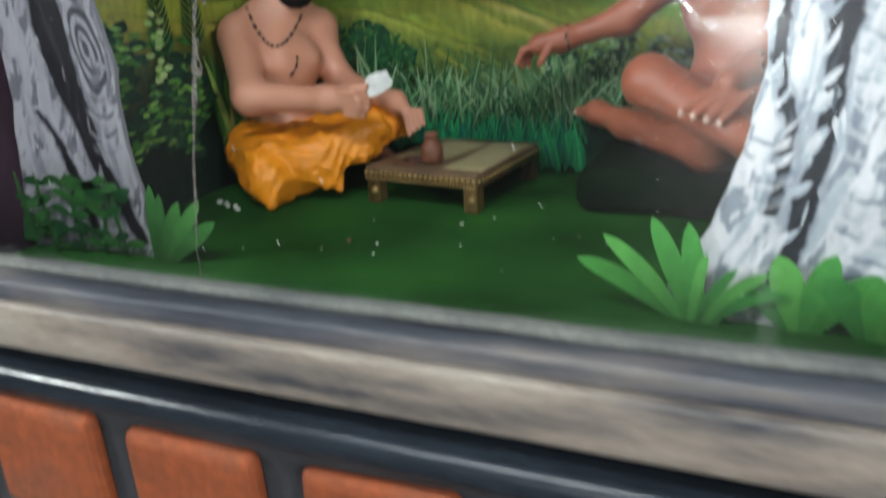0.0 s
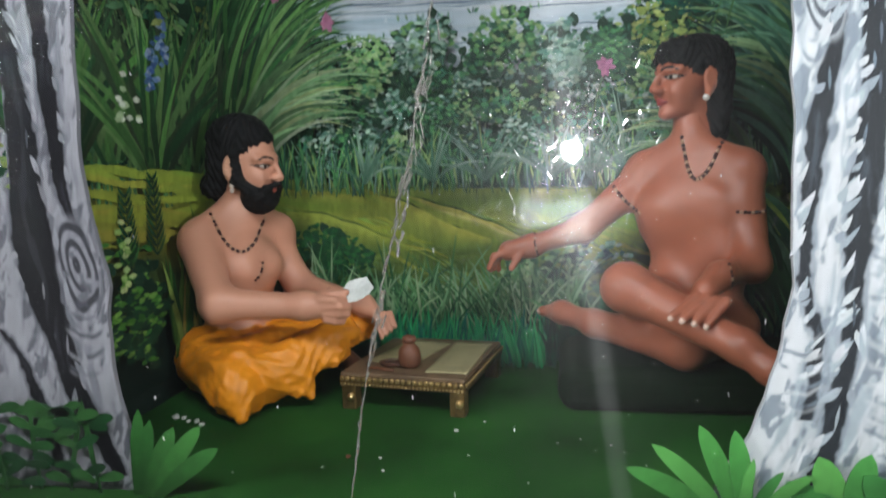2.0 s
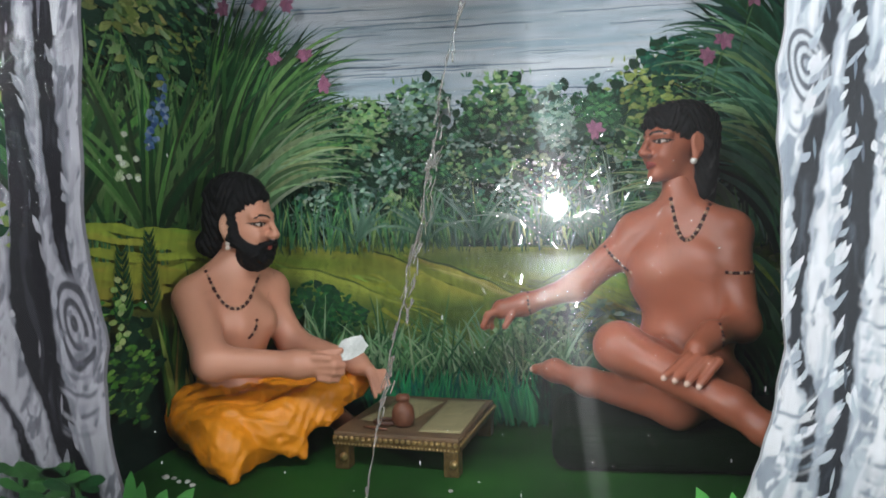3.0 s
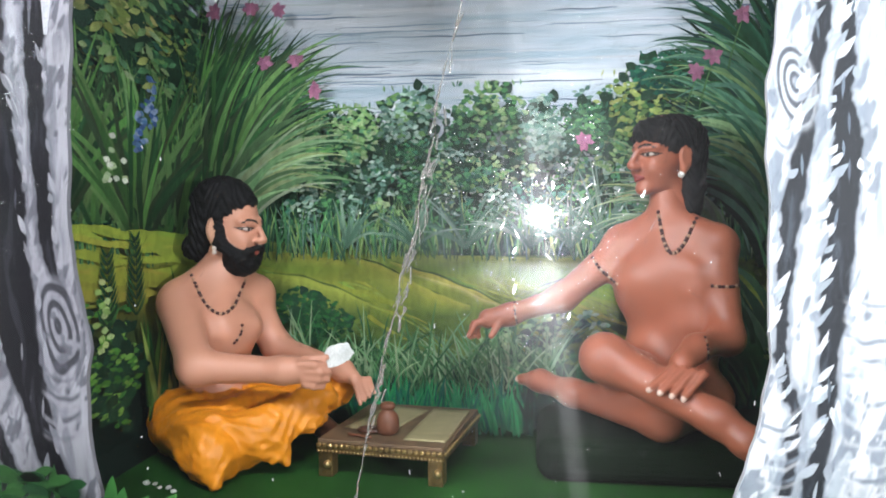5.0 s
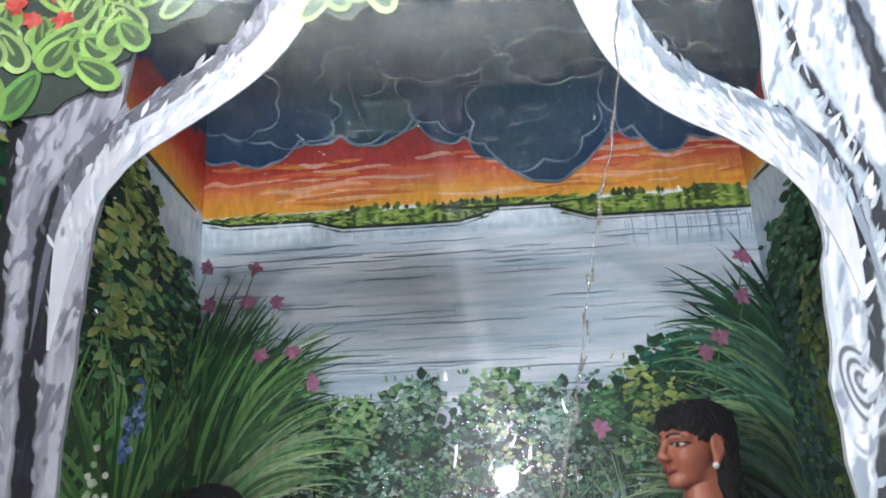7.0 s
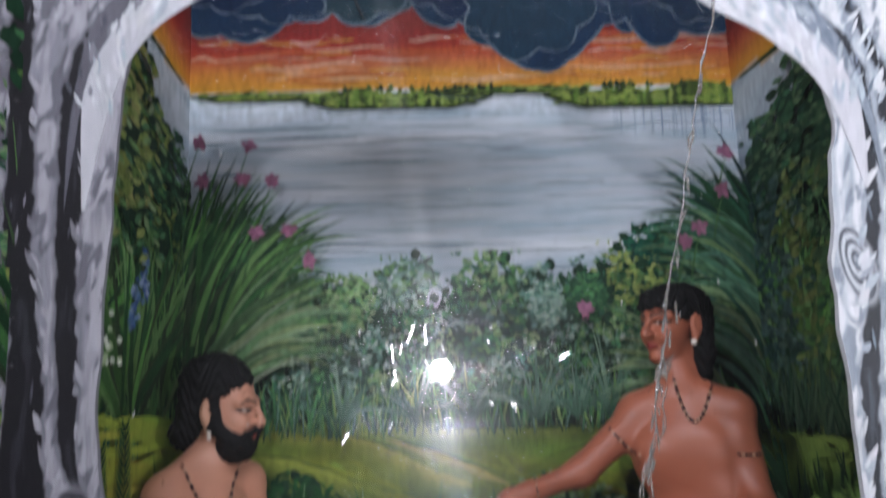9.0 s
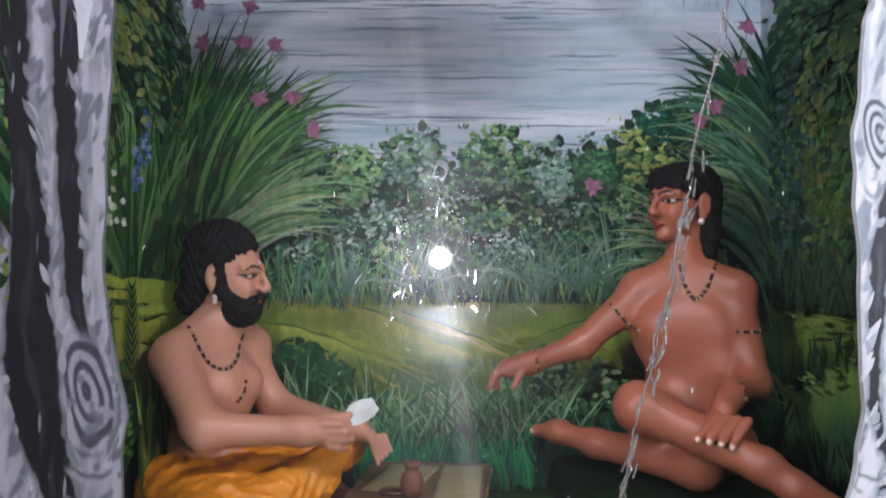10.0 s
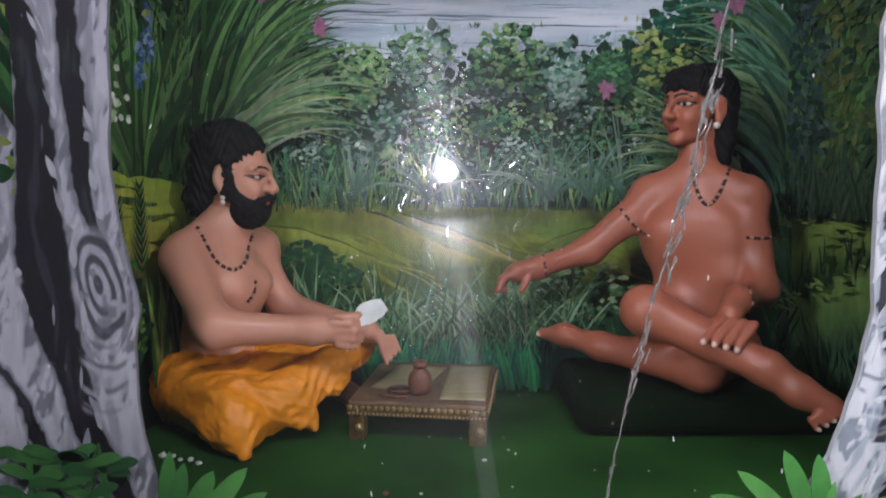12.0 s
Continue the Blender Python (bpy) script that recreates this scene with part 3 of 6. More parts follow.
def leaf_bush(pt, u, v, ru, rv, cols, count, size, dark=None):
    """A painted bush: dark mass, then rows of small leaf dabs."""
    for k in range(max(6, count // 6)):
        a, r = random.uniform(0, 6.28), random.random() ** 0.5
        pt.dab(u + ru * r * math.cos(a), v + rv * r * math.sin(a), random.uniform(0, 6.28), size * 2.0, size * 1.5, vary(dark or srgb("1b3826"), 0.3))
    for k in range(count):
        a, r = random.uniform(0, 6.28), random.random() ** 0.5
        uu, vv = u + ru * r * math.cos(a), v + rv * r * math.sin(a)
        c = pick(cols)
        lit = 0.75 + 0.4 * (vv - v) / max(rv, 1e-3) * 0.5
        pt.dab(uu, vv, random.uniform(0.9, 2.2) * random.choice((-1, 1)), size * random.uniform(0.7, 1.4), size * random.uniform(0.45, 0.8), tuple(x * lit for x in c), tuple(x * lit * 1.25 for x in c))


def stems(pt, u0, u1, v0, v1, count, cols, w=0.004):
    for k in range(count):
        x = random.uniform(u0, u1)
        pt.blade(x, v0 + random.uniform(-0.02, 0.03), random.uniform(-0.12, 0.12), (v1 - v0) * random.uniform(0.5, 1.0), random.uniform(-0.25, 0.25), w, pick(cols), pick(cols))


def grass(pt, u0, u1, v, count, length, cols, spread=0.5, w=0.008, lift=0.02):
    for k in range(count):
        a = random.uniform(-spread, spread)
        c = pick(cols)
        pt.blade(random.uniform(u0, u1), v + random.uniform(-lift, lift), a, length * random.uniform(0.55, 1.1), a * random.uniform(0.4, 1.6), w * random.uniform(0.5, 1.2), tuple(x * 0.45 for x in c), c)


# far shrubs along the hills
for k in range(70):
    x = random.uniform(X0, X1)
    leaf_bush(p, x, random.uniform(1.58, shrub_top(x) - 0.13), 0.07, 0.07, [DARKG, srgb("1d3c28"), srgb("24482e")], 16, 0.03)
stems(p, -1.2, X1, 1.50, 1.85, 160, [srgb("6d8a66"), srgb("3c6040"), srgb("87a07a")], 0.004)
for k in range(240):
    x = random.uniform(-1.24, 0.14)
    cols = random.choice([GREENS, GREENS, GREY_G, GREY_G, GREY_G, BRIGHT, [srgb("4d8456"), srgb("3a6f56")]])
    v = 1.58 + (shrub_top(x) - 1.58) * random.random() ** 0.8
    leaf_bush(p, x, v, random.uniform(0.03, 0.06), random.uniform(0.03, 0.07), cols, random.randint(20, 34), random.uniform(0.013, 0.023))
# round crowns that stand up against the water
for u, v, ru, rv, cols in ((-0.80, 1.94, 0.09, 0.08, GREY_G + BRIGHT[:1]), (-0.55, 1.94, 0.11, 0.09, GREENS[2:] + BRIGHT), (-0.98, 1.88, 0.07, 0.09, BRIGHT), (-0.09, 1.95, 0.13, 0.10, [srgb("8a9a52"), srgb("9aa860"), srgb("5f8048")]), (0.0, 2.04, 0.11, 0.06, [srgb("1f5a48"), srgb("2a6a50"), srgb("174a40")]), (-0.25, 1.88, 0.06, 0.07, GREENS), (-0.38, 1.86, 0.06, 0.07, GREY_G), (-1.1, 1.80, 0.05, 0.08, BRIGHT[:2] + GREENS)):
    leaf_bush(p, u, v, ru, rv, cols, 150, 0.022)
    for k in range(10):
        p.dab(u + random.uniform(-ru, ru), v + rv * 0.9, random.uniform(-0.6, 0.6), 0.022, 0.006, vary(random.choice(cols), 0.3))
p.done("painted_shrubs", MURAL, wall_back, "painted leafy shrubs in front of the lake")
# reeds at the shrubs' feet
grass(p, X0, X1, 1.50, 420, 0.17, GREENS + GREY_G[:1] + [srgb("5f8a4a"), srgb("7d9a5c")], 0.35, 0.007)
for x, s in ((-0.62, 1), (-0.42, 1), (-0.78, 0.8), (-0.30, 1.0), (-0.2, 1.2), (-1.0, 0.8)):
    for k in range(16):
        a = random.uniform(-0.9, 0.9)
        p.blade(x, 1.52, a, 0.24 * s * random.uniform(0.6, 1), a * 1.3, 0.010, srgb("2c4a38"), mixc(pick(GREY_G), srgb("3f6448"), 0.5))
p.done("painted_reeds", MURAL, wall_back, "painted reeds and grass along the hill edge")


def plume(pt, u, v, count, length, a0, a1, bend, w, cols):
    for k in range(count):
        t = random.random()
        a = a0 + (a1 - a0) * t
        c = pick(cols, 0.25)
        pt.blade(u + random.uniform(-0.04, 0.04) + 0.04 * (t - 0.5), v + random.uniform(-0.06, 0.05), a, length * random.uniform(0.6, 1.08), bend * (a / 0.6) * random.uniform(0.6, 1.2), w * random.uniform(0.6, 1.2), tuple(x * 0.3 for x in c), c, n=10)


PLUME = [srgb("2f5a34"), srgb("47763f"), srgb("5f8f4a"), srgb("24482c"), srgb("6f9558"), srgb("394f34")]


def arching(pt, u, v0, v1, count, length, side, a0, a1, b0, b1, w, cols):
    """Long blades that rise from a clump and droop over to one side."""
    for k in range(count):
        c = pick(cols, 0.25)
        pt.blade(u + random.uniform(-0.05, 0.05), random.uniform(v0, v1), side * random.uniform(a0, a1), length * random.uniform(0.55, 1.05), side * random.uniform(b0, b1), w * random.uniform(0.6, 1.25), tuple(x * 0.32 for x in c), c, n=12)


DIM = [DARKG, srgb("16281c"), srgb("1c3624"), srgb("20402a")]
PALEG = [srgb("86a078"), srgb("66885f"), srgb("93a888"), srgb("4f6f48"), srgb("8a9a68")]
arching(p, -1.44, 1.46, 1.75, 150, 0.55, 1, -0.25, 0.45, 0.2, 1.1, 0.036, DIM)
arching(p, -1.44, 1.50, 1.80, 150, 0.58, 1, -0.15, 0.30, 0.3, 1.5, 0.022, [srgb("24482c"), srgb("2f5a34"), srgb("394f34"), srgb("1f3c28")])
arching(p, -1.40, 1.52, 1.78, 120, 0.60, 1, 0.0, 0.38, 0.5, 1.6, 0.020, PLUME)
arching(p, -1.40, 1.52, 1.66, 60, 0.52, 1, 0.10, 0.55, 0.9, 1.8, 0.018, PALEG)
arching(p, -1.47, 1.70, 1.95, 60, 0.46, 1, -0.12, 0.22, 0.1, 0.9, 0.016, PLUME)
arching(p, 0.29, 1.46, 1.85, 150, 0.50, -1, -0.08, 0.5, 0.2, 1.2, 0.034, DIM)
arching(p, 0.31, 1.50, 1.95, 140, 0.50, -1, -0.02, 0.40, 0.5, 1.7, 0.022, [srgb("24482c"), srgb("2f5a44"), srgb("2c4a3c"), srgb("1f3c38")])
arching(p, 0.30, 1.52, 1.92, 90, 0.50, -1, 0.05, 0.45, 0.8, 1.9, 0.018, [srgb("3c6a54"), srgb("55806a"), srgb("44704a"), srgb("6a9478"), srgb("7d9a6c")])
arching(p, 0.12, 1.50, 1.58, 46, 0.40, -1, 0.2, 0.8, 0.9, 1.8, 0.014, PALEG)
arching(p, 0.27, 0.98, 1.25, 70, 0.42, -1, -0.05, 0.35, 0.3, 1.5, 0.024, [srgb("2c5034"), srgb("3c6444"), srgb("1c3c2c"), srgb("557a58")])
p.done("painted_plume_grass", MURAL, wall_back, "painted tall arching plume grass")


def flower(pt, u, v, s, cols):
    for k in range(7):
        pt.dab(u, v, k * 0.9 + random.uniform(-0.3, 0.3), s * random.uniform(0.6, 1), s * 0.5, pick(cols, 0.12))


for u, v in ((-1.437, 2.40), (-1.282, 2.39), (-1.423, 2.28), (-1.298, 2.28), (-1.212, 2.275), (-1.256, 2.11), (-1.154, 2.115), (-1.094, 2.02), (0.215, 2.325), (0.195, 2.205), (0.114, 2.088), (0.066, 2.042), (-0.26, 1.845)):
    p.blade(u - 0.04, v - 0.16, 0.2, 0.17, 0.2, 0.005, srgb("3a5c34"), srgb("54784a"))
    flower(p, u, v, 0.034, [mixc(c, srgb("846c80"), 0.6) for c in PINK])
p.done("painted_pink_flowers", MURAL, wall_back, "painted pink flowers over grass")
# near tufts in front of the hills
for u, v, ru, rv in ((-1.15, 1.33, 0.10, 0.065), (-1.08, 1.29, 0.09, 0.06), (-0.42, 1.28, 0.12, 0.09), (-0.30, 1.24, 0.12, 0.10), (-0.5, 1.2, 0.1, 0.06)):
    leaf_bush(p, u, v, ru, rv, [srgb("1c4424"), srgb("28582c"), srgb("163a20")] if u < -1 else [srgb("7a9a6a"), srgb("4a7048"), srgb("2c5034"), srgb("8fa878")], 110, 0.022)
grass(p, X0, X1, 1.02, 500, 0.17, [srgb("1c4a30"), srgb("163c2a"), srgb("24583a"), srgb("3c6a44")], 0.5, 0.010, 0.06)
grass(p, -1.2, -0.3, 1.10, 260, 0.20, [srgb("4d7a4c"), srgb("2c5a38"), srgb("6d9468"), srgb("88a47c")], 0.6, 0.008, 0.06)
grass(p, -0.98, -0.42, 0.96, 240, 0.16, TEAL, 0.25, 0.012, 0.02)
grass(p, -0.45, X1, 0.97, 260, 0.15, [srgb("103026"), srgb("16402e"), srgb("1c4c3a")], 0.3, 0.011, 0.03)
p.done("painted_near_grass", MURAL, wall_back, "painted dark green grass tufts")

# side walls
for side, wall in ((-1, wall_left), (1, wall_right)):
    q = Painter(lambda u, v, o, s=side: ((X0 + o) if s < 0 else (X1 - o), u, v))

    q.wide = 1.9

    def side_colour(y, z, s=side):
        h = horizon(X0 if s < 0 else X1) + 0.12 * (BACK - y) * (1 if s < 0 else -0.4)
        if z > h + 0.24 + 0.05 * abs(math.sin(9 * y)):
            return vary(CLOUD[1], 0.04)
        if z > h:
            return sky_colour(y, z - h + horizon(y))
        top = 2.42 - 0.3 * max(0, y - 1.75) + 0.10 * noise.noise(Vector((y * 6, s, 1)))
        if z > top:
            return mixc(water_colour(y, z), srgb("5a6a74"), 0.4 if s > 0 else 0.2)
        hz = (1.655 - 0.06 * max(0, y - 1.55) - 0.10 * max(0, y - 1.75)) if s < 0 else 1.475 + 0.008 * math.sin(y * 9)
        if z > hz:
            return mixc(DARKG, srgb("1d3a26"), 0.5 + 0.5 * noise.noise(Vector((y * 5, z * 5, s))))
        wave = 0.10 * noise.noise(Vector((y * 7, z * 12, s + 3)))
        if s < 0:
            return lerp_rows([(0, *srgb("84aa40")), (0.22, *srgb("98a440")), (0.5, *srgb("8a8634")), (0.8, *srgb("3a4a26")), (1.15, *srgb("0e1e18"))], (hz - z) / 0.42 + wave)
        second = 1.20 + 0.42 * (2.17 - y) if y > 1.86 else 1.33 + 0.24 * (1.86 - y)
        if z > second:
            return lerp_rows([(0, *srgb("7f9446")), (0.4, *srgb("6a823c")), (0.75, *srgb("385428")), (1, *srgb("16281a"))], (hz - z) / max(0.05, hz - second) + wave)
        return lerp_rows([(0, *srgb("74924c")), (0.35, *srgb("557640")), (0.7, *srgb("264430")), (1, *srgb("0e1e18"))], (second - z) / 0.28 + wave)

    q.grid(FLAT + 0.03, BACK - 0.001, FLOOR, TOP, 40, 80, side_colour)
    L = [(FLAT + 0.03 + k * 0.05, horizon(X0 if side < 0 else X1) + 0.12 * (BACK - FLAT - 0.03 - k * 0.05) * (1 if side < 0 else -0.4)) for k in range(20)]
    q.line(L, 0.022, srgb("2c3a22"))
    cols = [BRIGHT + GREENS, GREENS, [srgb("8a9a52"), srgb("6f8a48")]] if side < 0 else [GREENS[:2] + [srgb("1c3c2c")], [srgb("2c4a30"), srgb("3f5f40"), srgb("55704c")]]
    for k in range(110):
        y = random.uniform(FLAT + 0.05, BACK - 0.05)
        v = random.uniform(1.6, 2.55 - 0.35 * max(0, y - 1.7))
        leaf_bush(q, y, v, 0.09, 0.07, random.choice(cols), 26, 0.024)
    stems(q, FLAT + 0.05, BACK, 1.5, 2.2, 70, [srgb("3c6040"), srgb("5f8a4a")], 0.007)
    grass(q, FLAT + 0.05, BACK, 1.6, 130, 0.34, PLUME, 0.35, 0.016)
    for k in range(5):
        y = random.uniform(FLAT + 0.1, BACK - 0.1)
        plume(q, y, 1.6, 30, 0.5, -0.5, 0.5, 0.8, 0.02, PLUME)
    if side < 0:
        # blue and white flower spikes
        for y0, z0, z1 in ((1.80, 1.80, 1.93), (1.86, 1.88, 2.02)):
            for k in range(34):
                z = random.uniform(z0, z1)
                q.dab(y0 + random.uniform(-0.022, 0.022) * (1.2 - (z - z0) / (z1 - z0)), z, random.uniform(0, 6.28), 0.018, 0.015, pick([srgb("3c5a8a"), srgb("5f7aa4"), srgb("8496b4"), srgb("4a6690")]))
        for k in range(16):
            q.dab(random.uniform(1.63, 1.72), random.uniform(1.72, 1.84), random.uniform(0, 6.28), 0.018, 0.016, pick([srgb("c4ccbc"), srgb("a4b890")]))
        for k in range(60):
            y, z0 = random.uniform(1.40, 2.1), random.uniform(1.42, 1.62)
            z0 = min(z0, 1.60 - 0.08 * max(0, y - 1.55))
            q.line([(min(BACK - 0.01, y + 0.05 * i - 0.15), z0 - 0.03 * (i / 6) ** 2 + 0.006 * math.sin(i * 0.9 + k)) for i in range(7)], random.uniform(0.01, 0.026), mixc(pick([srgb("94b03c"), srgb("8aa038"), srgb("a8a044"), srgb("7a8a34")], 0.08), side_colour(y, z0 - 0.01), 0.7))
        # hanging vines with pale leaves
        for k in range(16):
            leaf_bush(q, random.uniform(1.35, 1.95), random.uniform(2.1, 2.55), 0.05, 0.06, [srgb("7f8f48"), srgb("8f9c58"), srgb("5c7a3c"), srgb("a4a866")], 20, 0.034)
        for y0 in (1.66, 1.86):
            for k in range(13):
                z = 2.42 - 0.035 * k + random.uniform(-0.01, 0.01)
                for sgn in (-1, 1):
                    c = pick(BRIGHT + [srgb("9aa860")], 0.15)
                    q.dab(y0 + 0.03 * math.sin(k * 0.6) + random.uniform(-0.03, 0.03), z, math.pi + sgn * random.uniform(0.4, 1.2), random.uniform(0.03, 0.05), 0.018, tuple(x * 0.6 for x in c), c)
        # reeds in front of the hill, then two dark feathered stalks
        for k in range(9):
            plume(q, random.uniform(1.40, 2.2), 1.06, 14, 0.36, -0.15, 0.15, 0.3, 0.014, [srgb("5f8038"), srgb("48702f"), srgb("7f9648"), srgb("2c5a2c"), srgb("8a8440")])
        for k in range(26):
            leaf_bush(q, random.uniform(1.35, 1.72), random.uniform(1.1, 1.42), 0.03, 0.05, [srgb("4c7c30"), srgb("6f9a44"), srgb("3c7030")], 10, 0.020)
        for y0, z0, z1 in ((1.61, 1.34, 1.53), (1.74, 1.36, 1.57)):
            q.line([(y0, z0), (y0 + 0.006, (z0 + z1) / 2), (y0, z1)], 0.005, srgb("1f3c24"))
            for k in range(0, 20, 2):
                z = z0 + (z1 - z0) * k / 19
                for sgn in (-1, 1):
                    q.blade(y0, z, sgn * 0.55, 0.055 * (1.15 - 0.6 * k / 19), -sgn * 0.3, 0.0075, srgb("16301c"), pick([srgb("1f4a28"), srgb("2c5a30"), srgb("48743c")]))
        for k in range(14):
            q.dab(1.585 + random.uniform(-0.012, 0.03), 1.30 + 0.012 * k + random.uniform(-0.005, 0.005), random.uniform(0, 6.28), 0.020, 0.016, pick([srgb("a8bc7c"), srgb("8aa860")]))
    else:
        for k in range(5):
            plume(q, random.uniform(1.4, 2.2), 0.98, 12, 0.25, -0.4, 0.4, 0.5, 0.014, [srgb("2c4a34"), srgb("3f5f44"), srgb("16301f")])
        # dark leafy climbers above the mossy mounds
        for y0, cols2 in ((2.10, [srgb("34504c"), srgb("46645c"), srgb("24403c")]), (1.98, [srgb("3a5450"), srgb("50685c"), srgb("2c443c")]), (1.86, [srgb("5a6a3a"), srgb("47602f"), srgb("6a7844")]), (1.72, [srgb("3c5a3c"), srgb("4c6a44"), srgb("2c4a30")]), (1.58, [srgb("4a5a34"), srgb("3a5230")])):
            for k in range(60):
                z = 1.52 + 0.68 * k / 59 * (1 - 0.3 * max(0, y0 - 1.95))
                for m in range(3):
                    c = pick(cols2, 0.2)
                    q.dab(y0 + random.uniform(-0.10, 0.10) + 0.05 * math.sin(k * 0.35 + y0 * 9), z + random.uniform(-0.02, 0.02), random.uniform(1.2, 5.0), random.uniform(0.02, 0.04), random.uniform(0.014, 0.022), tuple(x * 0.7 for x in c), c)
        grass(q, FLAT + 0.05, BACK, 1.49, 160, 0.20, [srgb("24402c"), srgb("34503a"), srgb("445c44")], 0.25, 0.009)
        for k in range(110):
            y = random.uniform(1.3, 2.25)
            z = random.choice((1.475, 1.20 + 0.42 * (2.17 - y) if y > 1.86 else 1.33 + 0.24 * (1.86 - y))) - abs(random.gauss(0, 0.03))
            q.dab(y, z, random.uniform(1.2, 1.9), random.uniform(0.02, 0.06), random.uniform(0.006, 0.012), mixc(pick([srgb("6f8440"), srgb("5f7838"), srgb("47622e")]), side_colour(y, z), 0.6))
        for k in range(36):
            y = random.uniform(1.5, 2.25)
            z = (1.20 + 0.42 * (2.17 - y) if y > 1.86 else 1.33 + 0.24 * (1.86 - y)) + random.uniform(0.0, 0.05)
            q.blade(y, z, random.uniform(-0.3, 0.3), random.uniform(0.03, 0.08), 0.2, 0.007, srgb("101f16"), pick([srgb("1f3a22"), srgb("34502e")]))
    q.done("painted_undergrowth", MURAL, wall, "painted shrubs and reeds on the side wall")

# ---- front: ledge, rail, brick wall, hall ----
def uneven(bm, amount, scale, seed):
    for v in bm.verts:
        v.co += Vector((0, noise.noise(v.co * scale + Vector((seed, 0, 0))) * amount, noise.noise(v.co * scale + Vector((0, seed, 0))) * amount))
    return bm


def long_bar(x0, x1, y0, y1, z0, z1, bevel, cuts=60, amount=0.0015, seed=1.0):
    bm = box(x0, x1, y0, y1, z0, z1)
    edges = [e for e in bm.edges if abs(e.verts[0].co.x - e.verts[1].co.x) > 0.5]
    sharp = bmesh.ops.bevel(bm, geom=edges, offset=bevel, segments=3, affect="EDGES", profile=0.5)
    edges = [e for e in bm.edges if abs(e.verts[0].co.x - e.verts[1].co.x) > 0.5]
    bmesh.ops.subdivide_edges(bm, edges=edges, cuts=cuts)
    return uneven(bm, amount, 9, seed)


frame_ob = thing("window_1", "wide glass front in a peeling grey painted wooden frame", "window", (0, PANE, LEDGE_Z), kind="structure")
part("window_sill", long_bar(-1.8, 1.0, 0.60, 0.672, 1.068, 1.134, 0.006, seed=3.1), LEDGE, frame_ob, "peeling grey and tan painted wooden sill", True)
part("sill_lip", long_bar(-1.8, 1.0, 0.612, 0.672, 1.1342, 1.160, 0.005, seed=4.4), SLATE, frame_ob, "dark slate painted lip", True)
part("putty_line", long_bar(-1.8, 1.0, 0.646, 0.670, 1.1602, LEDGE_Z, 0.004, seed=5.7), EDGE, frame_ob, "rough grey putty line", True)
part("groove", box(-1.8, 1.0, 0.635, 0.672, 1.045, 1.067), RAIL, frame_ob)
part("rail", long_bar(-1.8, 1.0, 0.585, 0.672, 1.004, 1.043, 0.012, amount=0.0008, seed=8.2), RAIL, frame_ob, "glossy black rail", True)
part("jamb", box(-1.8, -1.70, 0.60, 0.72, LEDGE_Z, 3.55, 0.004), LEDGE, frame_ob)
part("jamb", box(0.86, 1.0, 0.60, 0.72, LEDGE_Z, 3.55, 0.004), LEDGE, frame_ob)
part("window_head", box(-1.8, 1.0, 0.60, 0.72, 3.55, 3.65, 0.004), LEDGE, frame_ob)
pane = part("pane", box(-1.70, 0.86, PANE - 0.002, PANE + 0.002, LEDGE_Z, 3.55), GLASS, frame_ob, "dusty scratched clear glass pane")
pane.visible_shadow = False

# unseen hall closed round the camera, made long for the added far lamp
HX0, HX1, HY0, HZ = -3.4, 2.6, -27.0, 4.1
setting("hall_floor", box(HX0, HX1, HY0, 0.70, -0.1, 0.0), HALLFLOOR, "dim stone hall floor", "floor")
setting("hall_ceiling", box(HX0, HX1, HY0, 0.60, HZ, HZ + 0.1), HALLWALL, "dim plaster hall ceiling", "ceiling")
setting("wall_hall_left", box(HX0 - 0.1, HX0, HY0, 0.72, 0, HZ), HALLWALL, "dim plaster hall wall", "wall")
setting("wall_hall_right", box(HX1, HX1 + 0.1, HY0, 0.72, 0, HZ), HALLWALL, "dim plaster hall wall", "wall")
setting("wall_hall_end", box(HX0, HX1, HY0 - 0.1, HY0, 0, HZ), HALLWALL, "dim plaster hall wall", "wall")
setting("wall_front_left", box(HX0, -1.8, 0.60, 0.72, 0, HZ), HALLWALL, "dim plaster wall beside the show case", "wall")
setting("wall_front_right", box(1.0, HX1, 0.60, 0.72, 0, HZ), HALLWALL, "dim plaster wall beside the show case", "wall")
setting("wall_front_head", box(-1.8, 1.0, 0.60, 0.72, 3.65, HZ), HALLWALL, "dim plaster wall over the show case", "wall")
brick_wall = setting("wall_front_brick", box(-1.8, 1.0, 0.612, 0.70, 0, 1.003), MORTAR, "orange brick wall with grey mortar under the show case", "wall")

# ---- painted cut-out boards at the front ----
def on_flat(u, v, o):
    return (u, FLAT - o, v)


def board(name, outline, thick, label, category, colour, parent=None):
    """A sawn board: a closed outline in the plane, with thickness, painted in one ground colour."""
    bm = bmesh.new()
    a = [bm.verts.new((u, FLAT, v)) for u, v in outline]
    b = [bm.verts.new((u, FLAT + thick, v)) for u, v in outline]
    bm.faces.new(a)
    bm.faces.new(b[::-1])
    n = len(a)
    for i in range(n):
        bm.faces.new((a[i], b[i], b[(i + 1) % n], a[(i + 1) % n]))
    bmesh.ops.recalc_face_normals(bm, faces=bm.faces[:])
    me = bpy.data.meshes.new(name)
    bm.to_mesh(me)
    bm.free()
    at = me.color_attributes.new("pigment", "FLOAT_COLOR", "POINT")
    at.data.foreach_set("color", [x for _ in me.vertices for x in (*colour, 1.0)])
    me.materials.append(BARK)
    ob = new(name, me)
    return tagged(ob, label, category)


